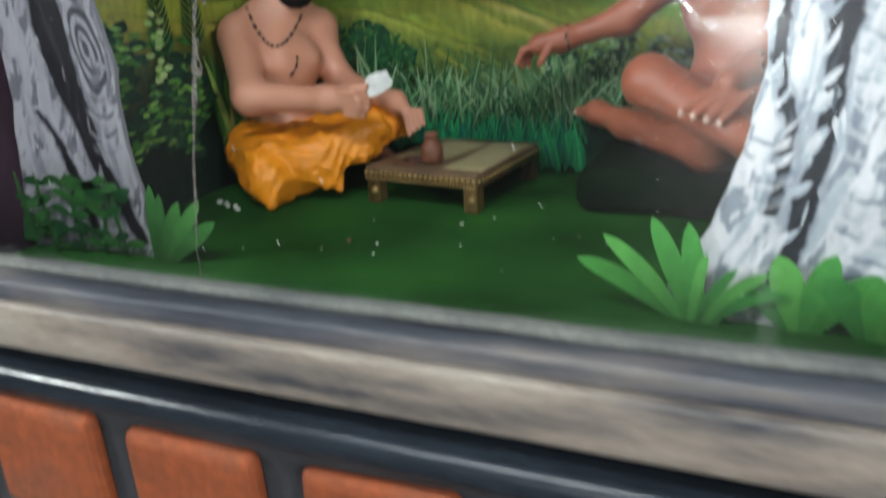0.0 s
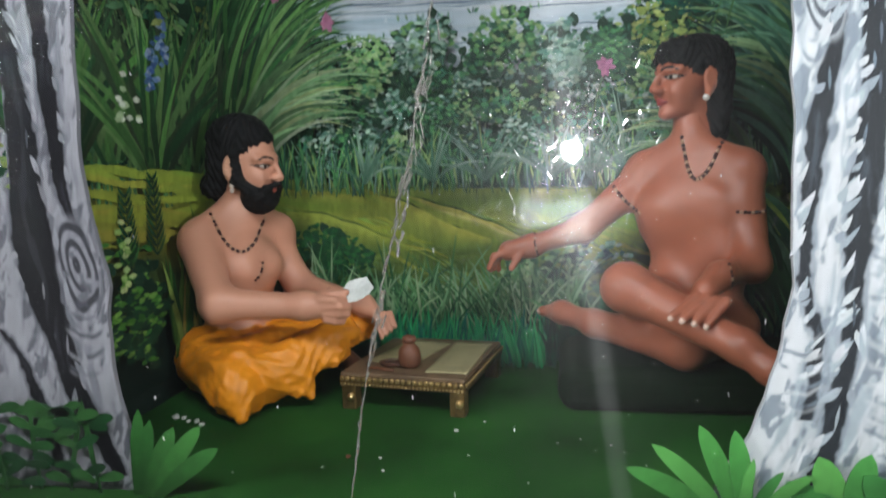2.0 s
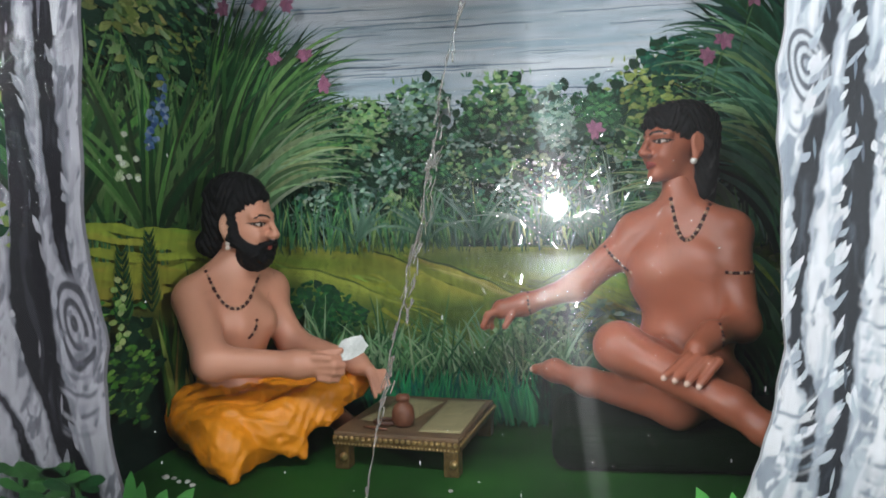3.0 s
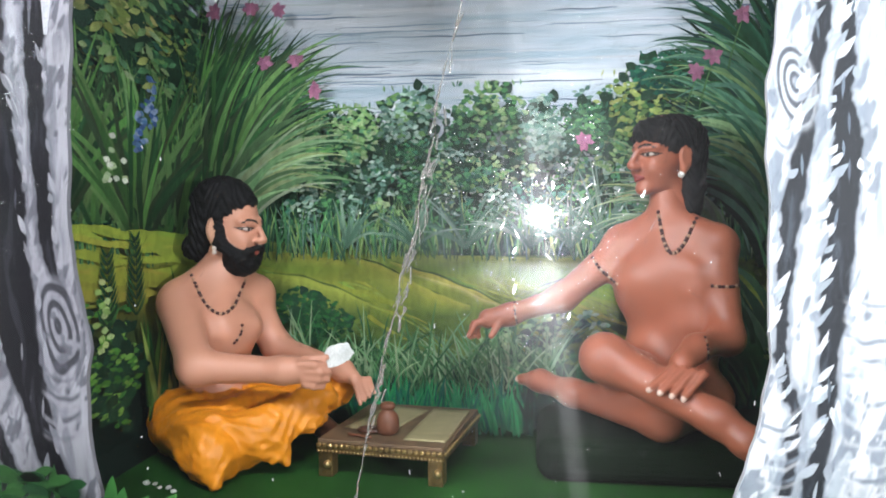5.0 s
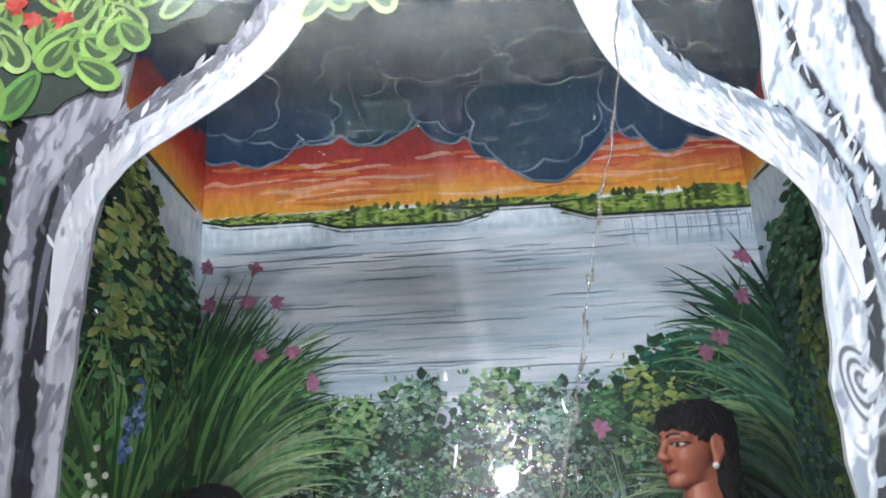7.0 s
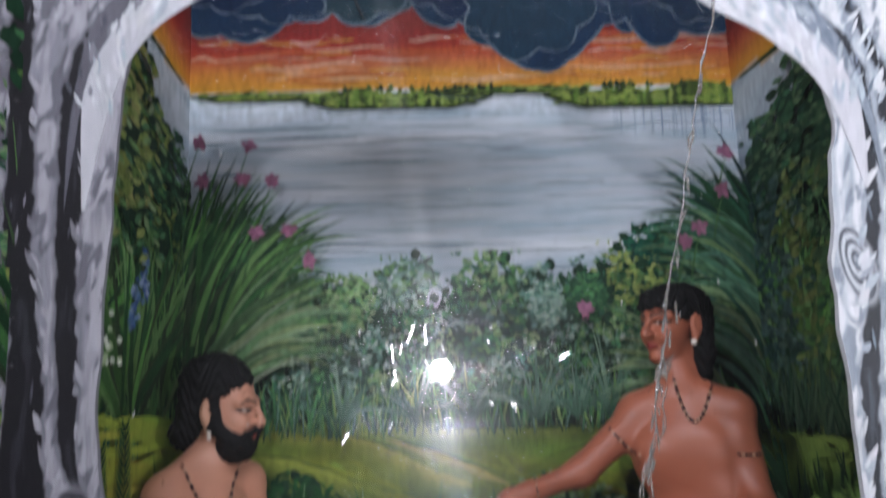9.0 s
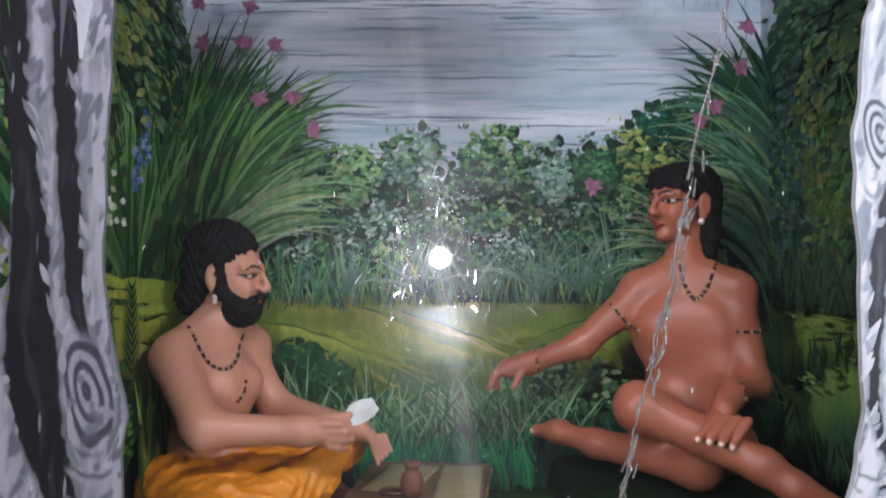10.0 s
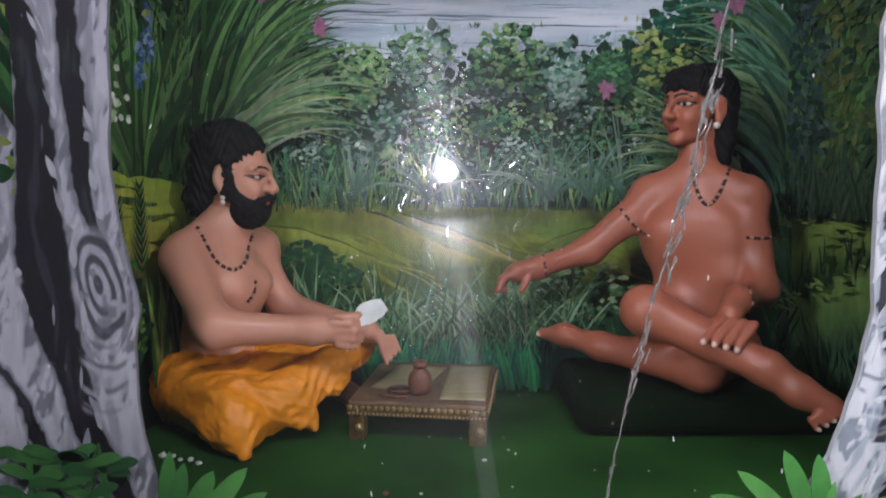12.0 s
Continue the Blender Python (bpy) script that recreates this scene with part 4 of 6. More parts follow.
# trunks: height, edge towards the opening, outer edge
TRUNK_L = [(0.93, -1.225, -1.66), (1.06, -1.259, -1.64), (1.12, -1.272, -1.63), (1.21, -1.285, -1.62), (1.30, -1.283, -1.60), (1.36, -1.275, -1.60), (1.44, -1.291, -1.60), (1.51, -1.304, -1.58), (1.62, -1.315, -1.58), (1.80, -1.313, -1.58), (2.0, -1.302, -1.60), (2.2, -1.294, -1.64), (2.34, -1.27, -1.66), (2.9, -1.21, -1.70)]
TRUNK_R = [(0.93, -0.125, 0.60), (1.0, -0.10, 0.56), (1.1, -0.047, 0.50), (1.172, -0.023, 0.47), (1.253, 0.001, 0.45), (1.353, 0.015, 0.42), (1.46, 0.013, 0.41), (1.64, 0.010, 0.40), (1.72, 0.006, 0.40), (1.79, 0.007, 0.40), (1.84, 0.002, 0.41), (1.9, 0.018, 0.42), (2.04, 0.026, 0.44), (2.10, 0.045, 0.46), (2.2, 0.03, 0.47), (2.30, -0.005, 0.48), (2.36, -0.009, 0.5), (2.57, 0.006, 0.55), (2.9, 0.02, 0.6)]


def trunk_outline(rows, wobble):
    inner, outer = [], []
    n = 60
    for i in range(n + 1):
        z = rows[0][0] + (rows[-1][0] - rows[0][0]) * i / n
        a, b = lerp_rows(rows, z)
        inner.append((a + wobble * wob(z, 1.0 + rows[0][1], 14), z))
        outer.append((b, z))
    return inner + outer[::-1]


def branch_outline(pts, widths):
    L, R = [], []
    for i, (u, v) in enumerate(pts):
        a, b = pts[max(i - 1, 0)], pts[min(i + 1, len(pts) - 1)]
        du, dv = b[0] - a[0], b[1] - a[1]
        d = math.hypot(du, dv)
        w = (widths[0] + (widths[1] - widths[0]) * i / (len(pts) - 1)) * (0.06 + 0.94 * min(1, i / 9))
        L.append((u - dv / d * w / 2, v + du / d * w / 2))
        R.append((u + dv / d * w / 2, v - du / d * w / 2))
    return L + R[::-1]


def knot_mask(U, Z, u, z, ru, rz, seed):
    """Dark uneven rings round a knot, drooping below it, and how far the knot reaches."""
    du, dz = (U - u) / ru, (Z - z) / rz
    r = np.sqrt((du + 0.25 * dz) ** 2 + np.where(dz < 0, dz * 0.8, dz) ** 2) + 0.20 * cloudy(U * 17 + Z * 6, Z * 9 - U * 5, seed, 2)
    ring = np.abs((r * 2.7 + 0.2) % 1.0 - 0.5)
    return step_up(ring, 0.30, 0.16) * step_up(r, 1.25, 0.95) * step_up(cloudy(U * 22, Z * 22, seed + 3), -0.75, -0.15), step_up(r, 1.2, 0.85)


def bark_sheet(tree, rows, tone, bands, knots, folds, seed, label):
    """Bark painted with a broad brush: pale streaks, grey daubs, flowing dark channels, knots and stacked folds."""
    zs = np.arange(0.935, 2.885, 0.003)
    fine = np.array([lerp_rows(rows, z) for z in zs])
    edge = np.array([0.006 * wob(z, 1.0 + rows[0][1], 14) for z in zs])
    f = np.linspace(0.0, 1.0, 150) ** 1.25
    a, b = fine[:, :1] + edge[:, None] + 0.001, fine[:, 1:] - 0.002
    U, Z = a + (b - a) * f[None], np.repeat(zs[:, None], len(f), 1)
    flow = U - fine[:, :1] + 0.010 * cloudy(U * 9, Z * 4, seed)
    C = np.zeros(U.shape + (3,)) + np.array(tone[0])
    C = blend(C, tone[1], step_up(cloudy(flow * 60, Z * 7, seed + 1), -0.25, 0.55))
    slant = cloudy((U - 0.35 * Z) * 55, (Z + 0.5 * U) * 17, seed + 2)
    C = blend(C, mixc(tone[1], tone[2], 0.75), step_up(slant, 0.16, 0.36) * 0.9)
    C = blend(C, tone[0], step_up(cloudy((U - 0.3 * Z) * 70, Z * 22, seed + 7), 0.42, 0.60))
    for rows_ in bands:
        c = np.interp(Z, [r[0] for r in rows_], [r[1] for r in rows_])
        w = np.interp(Z, [r[0] for r in rows_], [r[2] for r in rows_])
        w = w * ((Z > rows_[0][0]) & (Z < rows_[-1][0]))
        w = w * 1.2
        d = (U - c + 0.004 * cloudy(U * 25, Z * 14, seed + 4)) + 0.0055 * cloudy((U - 0.3 * Z) * 60, (Z + 0.6 * U) * 30, seed + 5)
        C = blend(C, mixc(tone[2], tone[1], 0.35), 0.75 * step_up(np.abs(d), w + 0.011, w + 0.003) * (w > 0))
        C = blend(C, tone[3], step_up(np.abs(d), w + 0.0015, w - 0.0025) * (w > 0))
        C = blend(C, mixc(tone[3], tone[2], 0.5), 0.5 * step_up(np.abs(d), w * 0.8, 0) * step_up(cloudy(flow * 70, Z * 9, seed + 9), 0.25, 0.6) * (w > 0))
    for u, z, ru, rz in knots:
        dark, reach = knot_mask(U, Z, u, z, ru, rz, seed)
        C = blend(C, mixc(tone[0], tone[1], 0.5), reach * 0.85)
        C = blend(C, mixc(tone[3], tone[2], 0.25), dark * 0.9)
        C = blend(C, tone[2], 0.6 * reach * step_up(cloudy(U * 60, Z * 40, seed + 13), 0.3, 0.5))
    for u0, u1, z0, z1, gap in folds:
        inside = step_up(U, u0, u0 + 0.012) * step_up(U, u1, u1 - 0.02) * step_up(Z, z0, z0 + 0.03) * step_up(Z, z1, z1 - 0.06)
        k = (U - u0) / (u1 - u0)
        ph = (Z + 0.022 * np.sin(math.pi * np.clip(k, 0, 1)) + 0.012 * cloudy(U * 18, Z * 12, seed + 11)) / gap
        line = step_up(np.abs(ph % 1.0 - 0.5), 0.20, 0.04) * step_up(cloudy(U * 22, Z * 26, seed + 12), -0.35, 0.25)
        C = blend(C, mixc(tone[2], tone[1], 0.2), line * inside * 0.9)
        C = blend(C, tone[0], step_up(np.abs((ph + 0.3) % 1.0 - 0.5), 0.2, 0.05) * inside * 0.5)
    painted_sheet("painted_bark", BARK, tree, label, U, np.full(U.shape, FLAT - 0.0012), Z, C)


def scales(pt, band, side, tone, seed, lean, count):
    """Torn pale daubs that overlap the edge of a dark channel, and chips within it."""
    random.seed(seed)
    for k in range(count):
        z = random.uniform(band[0][0] + 0.01, band[-1][0] - 0.02)
        c, w = lerp_rows(band, z)
        w1, l = random.uniform(0.006, 0.017), random.uniform(0.016, 0.055)
        col = pick([tone[0], tone[0], tone[1], mixc(tone[1], tone[2], 0.4)], 0.06)
        pt.dab(c + side * (w * 1.2 + random.uniform(0.0, 0.016)), z, -side * lean + random.uniform(-0.25, 0.25), l, w1, mixc(col, tone[1], 0.4), col, n=8, tip=0.8)
    for k in range(count // 6):
        z = random.uniform(band[0][0] + 0.02, band[-1][0] - 0.02)
        c, w = lerp_rows(band, z)
        pt.dab(c + w * random.uniform(-0.6, 0.6), z, random.uniform(-0.2, 0.2), random.uniform(0.012, 0.05), 0.0055, pick([tone[1], tone[2], mixc(tone[2], tone[3], 0.4)], 0.08))


tree_l = board("tree_board", trunk_outline(TRUNK_L, 0.006), 0.012, "cut-out board painted as a grey tree trunk", "tree cut-out", srgb("82828b"))
tree_r = board("tree_board", trunk_outline(TRUNK_R, 0.008), 0.012, "cut-out board painted as a white tree trunk", "tree cut-out", srgb("c4c6cc"))

def limb_line(pts, n=28):
    rows_ = [(i / (len(pts) - 1), u, v) for i, (u, v) in enumerate(pts)]
    raw = [lerp_rows(rows_, i / n) for i in range(n + 1)]
    for _ in range(3):
        raw = [raw[0]] + [tuple((a[j] + 2 * b[j] + c[j]) / 4 for j in (0, 1)) for a, b, c in zip(raw, raw[1:], raw[2:])] + [raw[-1]]
    return raw


br_l = limb_line([(-1.352, 1.98), (-1.345, 2.12), (-1.330, 2.25), (-1.290, 2.347), (-1.226, 2.402), (-1.150, 2.447), (-1.075, 2.495), (-0.992, 2.556), (-0.925, 2.65), (-0.86, 2.80)])
br_r = limb_line([(0.085, 1.98), (0.078, 2.10), (0.050, 2.215), (-0.012, 2.302), (-0.072, 2.345), (-0.142, 2.382), (-0.205, 2.432), (-0.256, 2.513), (-0.292, 2.607), (-0.33, 2.78)])
FLAT -= 0.004
limb_l = board("limb_board", branch_outline(br_l, (0.095, 0.108)), 0.003, "cut-out board painted as a white tree limb", "tree cut-out", srgb("bcbcc2"))
limb_r = board("limb_board", branch_outline(br_r, (0.105, 0.098)), 0.003, "cut-out board painted as a white tree limb", "tree cut-out", srgb("bcbcc2"))
for limb, tree in ((limb_l, tree_l), (limb_r, tree_r)):
    limb.parent = tree
    del limb["category"]
FLAT += 0.004

TONE_L, TONE_R = (srgb("a3a1a9"), srgb("84838c"), srgb("4e4e58"), srgb("151419")), (srgb("cccdd1"), srgb("a6aeb6"), srgb("6a7482"), srgb("24272d"))
# dark channels: height, middle, half width
WIDE_L = [(0.96, -1.285, 0.012), (1.075, -1.337, 0.022), (1.142, -1.374, 0.019), (1.224, -1.388, 0.025), (1.345, -1.425, 0.035), (1.46, -1.440, 0.037), (1.6, -1.446, 0.028), (1.66, -1.441, 0.027), (1.784, -1.448, 0.021), (1.922, -1.470, 0.022), (2.08, -1.471, 0.020), (2.3, -1.485, 0.018), (2.5, -1.47, 0.016)]
SLIM_L = [(1.46, -1.333, 0.004), (1.5, -1.345, 0.008), (1.543, -1.357, 0.011), (1.62, -1.366, 0.013), (1.717, -1.370, 0.016), (1.813, -1.377, 0.014), (1.926, -1.382, 0.014), (2.025, -1.376, 0.020), (2.185, -1.378, 0.020), (2.296, -1.363, 0.016), (2.38, -1.32, 0.008)]
OUTER_L = [(1.55, -1.545, 0.006), (1.75, -1.555, 0.016), (2.1, -1.555, 0.018), (2.5, -1.56, 0.016)]
FOOT_L = [(0.96, -1.42, 0.006), (1.10, -1.455, 0.012), (1.20, -1.485, 0.008), (1.27, -1.53, 0.005)]
bark_sheet(tree_l, TRUNK_L, TONE_L, [WIDE_L, SLIM_L, OUTER_L, FOOT_L], [(-1.344, 1.405, 0.044, 0.092)], [(-1.385, -1.285, 1.16, 1.335, 0.042)], 3, "grey and charcoal painted bark with a knot")
t = Painter(on_flat, 0.0016)
scales(t, WIDE_L, 1, TONE_L, 12, 0.3, 44)
scales(t, WIDE_L, -1, TONE_L, 13, -0.05, 16)
scales(t, SLIM_L, 1, TONE_L, 14, 0.3, 16)
scales(t, OUTER_L, 1, TONE_L, 15, 0.25, 10)
t.done("bark_daubs", BARK, tree_l, "pale torn daubs along the dark bark channels")
ARM_R = [(1.12, 0.040, 0.010), (1.19, 0.055, 0.009), (1.274, 0.056, 0.008), (1.37, 0.030, 0.008), (1.45, 0.035, 0.009), (1.54, 0.042, 0.013), (1.638, 0.049, 0.014), (1.705, 0.063, 0.012), (1.772, 0.068, 0.012), (1.90, 0.084, 0.011), (2.0, 0.098, 0.010), (2.12, 0.104, 0.014), (2.21, 0.095, 0.014), (2.29, 0.058, 0.012), (2.36, 0.0, 0.008)]
DEEP_R = [(0.96, 0.045, 0.018), (1.114, 0.085, 0.017), (1.235, 0.103, 0.012), (1.354, 0.114, 0.014), (1.471, 0.118, 0.019), (1.568, 0.126, 0.020), (1.664, 0.133, 0.021), (1.74, 0.136, 0.019), (1.836, 0.130, 0.013), (1.95, 0.138, 0.010), (2.2, 0.146, 0.010), (2.32, 0.106, 0.009), (2.443, 0.058, 0.007), (2.6, 0.05, 0.005)]
OUTER_R = [(0.96, 0.33, 0.01), (1.4, 0.25, 0.015), (1.8, 0.22, 0.012), (2.3, 0.21, 0.014), (2.7, 0.17, 0.010)]
bark_sheet(tree_r, TRUNK_R, TONE_R, [ARM_R, DEEP_R, OUTER_R], [(0.050, 1.845, 0.032, 0.058)], [(0.13, 0.25, 0.95, 1.50, 0.034), (-0.01, 0.075, 1.12, 1.30, 0.032), (0.012, 0.06, 1.70, 1.80, 0.03)], 8, "white and slate painted bark with a knot")
t = Painter(on_flat, 0.0016)
scales(t, DEEP_R, -1, TONE_R, 21, 0.6, 105)
scales(t, ARM_R, -1, TONE_R, 22, 0.6, 50)
scales(t, DEEP_R, 1, TONE_R, 23, 0.1, 16)
t.done("bark_daubs", BARK, tree_r, "pale torn daubs along the dark bark channels")
for pts, tree, tone, sgn in ((br_l, limb_l, TONE_L, 1), (br_r, limb_r, TONE_R, -1)):
    t = Painter(on_flat, 0.0052)
    n = len(pts)
    random.seed(61 + sgn)
    nrm = []
    for i in range(n):
        a, b = pts[max(i - 1, 0)], pts[min(i + 1, n - 1)]
        d = math.hypot(b[0] - a[0], b[1] - a[1])
        nrm.append((-(b[1] - a[1]) / d * sgn, (b[0] - a[0]) / d * sgn))
    grey = mixc(tone[2], tone[1], 0.25)
    t.line([(q[0] + 0.034 * m[0], q[1] + 0.034 * m[1]) for q, m in zip(pts, nrm)], [0.040 * min(1, i / 8) * (0.8 + 0.2 * math.sin(i * 0.9)) + 0.001 for i in range(n)], [grey] * n)
    for k in range(230):
        i = random.randrange(4, n - 1)
        s_ = random.random()
        f = random.uniform(-0.044, 0.048)
        u, v = pts[i][0] + (pts[i + 1][0] - pts[i][0]) * s_ + nrm[i][0] * f, pts[i][1] + (pts[i + 1][1] - pts[i][1]) * s_ + nrm[i][1] * f
        along = math.atan2(pts[i + 1][0] - pts[i][0], pts[i + 1][1] - pts[i][1])
        c = pick([grey, tone[2], tone[1]] if f > 0.022 else ([TONE_R[0], TONE_R[1], tone[1]] if f > 0.0 else [TONE_R[0], TONE_R[0], TONE_R[1]]), 0.06)
        t.dab(u, v, along - sgn * random.uniform(0.1, 0.7), random.uniform(0.02, 0.05), random.uniform(0.006, 0.013), c)
    t.done("painted_bark", BARK, tree, "white bark with grey shaded edge")

# canopy board with looped leaves
random.seed(5)
CANOPY = [(-1.72, 2.47), (-1.52, 2.465), (-1.44, 2.44), (-1.36, 2.475), (-1.28, 2.535), (-1.21, 2.60), (-1.14, 2.63), (-1.05, 2.67), (-0.93, 2.70), (-0.875, 2.66), (-0.82, 2.60), (-0.73, 2.635), (-0.68, 2.72), (-0.40, 2.74)]
canopy_edge = []
for k in range(61):
    x = -1.70 + 1.30 * k / 60
    z = lerp_rows(CANOPY, x)[0] + 0.018 * abs(math.sin(k * 0.9)) + 0.012 * wob(x, 4, 9)
    canopy_edge.append((x, z))
FLAT -= 0.010
canopy = board("canopy_board", [(-1.70, 2.9)] + canopy_edge + [(-0.40, 2.9)], 0.004, "cut-out board painted with looped light green leaves", "leaf cut-out", srgb("39443c"))
t = Painter(lambda u, v, o: (u, 1.235 - o, v), 0.0012)
FLAT += 0.010
GLEAF = [srgb("6a9a3e"), srgb("8aac58"), srgb("a2ba74"), srgb("41863e"), srgb("78a64a")]


def loop_leaf(pt, u, v, ang, length, w, col, fill):
    pts = []
    for k in range(21):
        a = 2 * math.pi * k / 20
        s, c2 = math.sin(a) * w / 2 * (1 - 0.25 * math.cos(a)), (1 - math.cos(a)) * length / 2
        pts.append((u + math.sin(ang) * c2 + math.cos(ang) * s, v + math.cos(ang) * c2 - math.sin(ang) * s))
    pt.poly(pts[:-1], fill)
    pt.line(pts, [w * (0.16 + 0.14 * abs(math.sin(k * 0.16))) for k in range(21)], [mixc(tuple(x * 0.75 for x in col), tuple(min(1, x * 1.2) for x in col), 0.5 + 0.5 * math.sin(k * 0.31)) for k in range(21)])
    mid = [(u + math.sin(ang) * length * f, v + math.cos(ang) * length * f) for f in (0.12, 0.3, 0.5, 0.62)]
    pt.line(mid, w * 0.16, mixc(col, fill, 0.35))


for k in range(150):
    x = random.uniform(-1.68, -0.42)
    e = lerp_rows(canopy_edge, x)[0]
    z = e + 0.075 + (2.88 - e) * (1 - k / 150) * random.uniform(0.75, 1.0)
    low = max(0, min(1, (2.62 - z) * 7))
    col = mixc(random.choice(GLEAF[1:3]), random.choice((GLEAF[0], GLEAF[3], GLEAF[4])), low * random.random() + 0.25 * random.random())
    loop_leaf(t, x, z, math.pi + random.choice((-0.75, 0.0, 0.75)) + random.uniform(-0.3, 0.3), random.uniform(0.075, 0.115), random.uniform(0.036, 0.056), vary(col, 0.1), mixc(srgb("48523f"), srgb("3f6a3a"), 0.3 + 0.7 * low * random.random()))
for k in range(10):
    flower(t, random.uniform(-1.62, -1.3), random.uniform(2.66, 2.8), 0.03, [srgb("b03a34"), srgb("c25a50")])
t.done("painted_leaves", LEAFP, canopy, "looped light green painted leaves")


# leaf plants cut from board, at the trunks' feet
def leaf_board(name, blades, label, ground):
    """A plant of long leaves sawn out of board, each a leaf of its own: (foot u, foot v, angle, length, bend, width, colours)."""
    plant = thing(name, label, "leaf cut-out", (blades[0][0], FLAT - 0.02, ground), "leaf cut-outs")
    for j, (u, v, ang, length, bend, w, c0, c1) in enumerate(blades):
        L, R = [], []
        a = ang
        n = 12
        for i in range(n):
            s = i / (n - 1)
            ww = 0.5 * w * max(0.03, math.sin(math.pi * (0.10 + 0.90 * s ** 1.5)) ** 0.6)
            L.append((u - math.cos(a) * ww, v + math.sin(a) * ww))
            R.append((u + math.cos(a) * ww, v - math.sin(a) * ww))
            u, v = u + math.sin(a) * length / (n - 1), v + math.cos(a) * length / (n - 1)
            a += bend / (n - 1)
        y = FLAT - 0.018 - 0.0016 * (j % 9)
        bm = bmesh.new()
        f = [(bm.verts.new((p_[0], y, p_[1])), bm.verts.new((q_[0], y, q_[1])), bm.verts.new((p_[0], y + 0.0014, p_[1])), bm.verts.new((q_[0], y + 0.0014, q_[1]))) for p_, q_ in zip(L, R)]
        for x_, y_ in zip(f, f[1:]):
            bm.faces.new((x_[0], x_[1], y_[1], y_[0]))
            bm.faces.new((x_[2], y_[2], y_[3], x_[3]))
            bm.faces.new((x_[0], y_[0], y_[2], x_[2]))
            bm.faces.new((x_[1], x_[3], y_[3], y_[1]))
        bm.faces.new((f[0][0], f[0][2], f[0][3], f[0][1]))
        bm.faces.new((f[-1][0], f[-1][1], f[-1][3], f[-1][2]))
        leaf = part("leaf", bm, LEAFP, plant)
        at = leaf.data.color_attributes.new("pigment", "FLOAT_COLOR", "POINT")
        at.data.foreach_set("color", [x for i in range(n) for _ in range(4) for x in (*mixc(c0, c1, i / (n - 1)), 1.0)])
    return plant


random.seed(8)
LG = [srgb("4a8a40"), srgb("5a9a4a"), srgb("3e7a3a")]
DG = [srgb("264e26"), srgb("345e2e"), srgb("1e4224")]


def fan(u, v, count, a0, a1, length, w, cols, bend=0.5):
    out = []
    for k in range(count):
        a = a0 + (a1 - a0) * k / max(1, count - 1)
        c = pick(cols, 0.1)
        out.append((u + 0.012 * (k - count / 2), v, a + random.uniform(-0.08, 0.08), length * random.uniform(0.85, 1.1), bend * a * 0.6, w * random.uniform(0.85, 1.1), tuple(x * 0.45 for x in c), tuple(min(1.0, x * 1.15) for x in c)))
    return out


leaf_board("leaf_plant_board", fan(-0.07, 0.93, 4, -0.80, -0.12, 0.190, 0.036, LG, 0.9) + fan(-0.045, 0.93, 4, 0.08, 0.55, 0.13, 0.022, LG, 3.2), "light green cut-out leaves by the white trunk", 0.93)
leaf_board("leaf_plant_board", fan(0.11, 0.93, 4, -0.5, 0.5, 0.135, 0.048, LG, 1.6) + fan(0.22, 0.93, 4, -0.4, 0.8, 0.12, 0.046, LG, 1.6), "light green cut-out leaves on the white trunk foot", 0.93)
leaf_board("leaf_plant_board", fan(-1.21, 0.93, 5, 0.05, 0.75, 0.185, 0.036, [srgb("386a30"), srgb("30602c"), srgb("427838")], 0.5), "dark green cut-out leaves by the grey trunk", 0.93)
fern = []
for k in range(26):
    u, v = -1.62 + 0.30 * random.random(), 0.94 + 0.16 * random.random()
    for s in (-1, 1):
        c = pick(DG, 0.15)
        fern.append((u, v, s * random.uniform(0.7, 1.4), 0.06, s * 0.6, 0.022, c, tuple(x * 1.3 for x in c)))
for k in range(5):
    fern += [(-1.60 + 0.07 * k, 0.93, random.uniform(-0.2, 0.2), 0.2, 0.1, 0.012, DG[0], DG[1])]
leaf_board("leaf_plant_board", fern, "dark green fern cut-out by the grey trunk", 0.93)

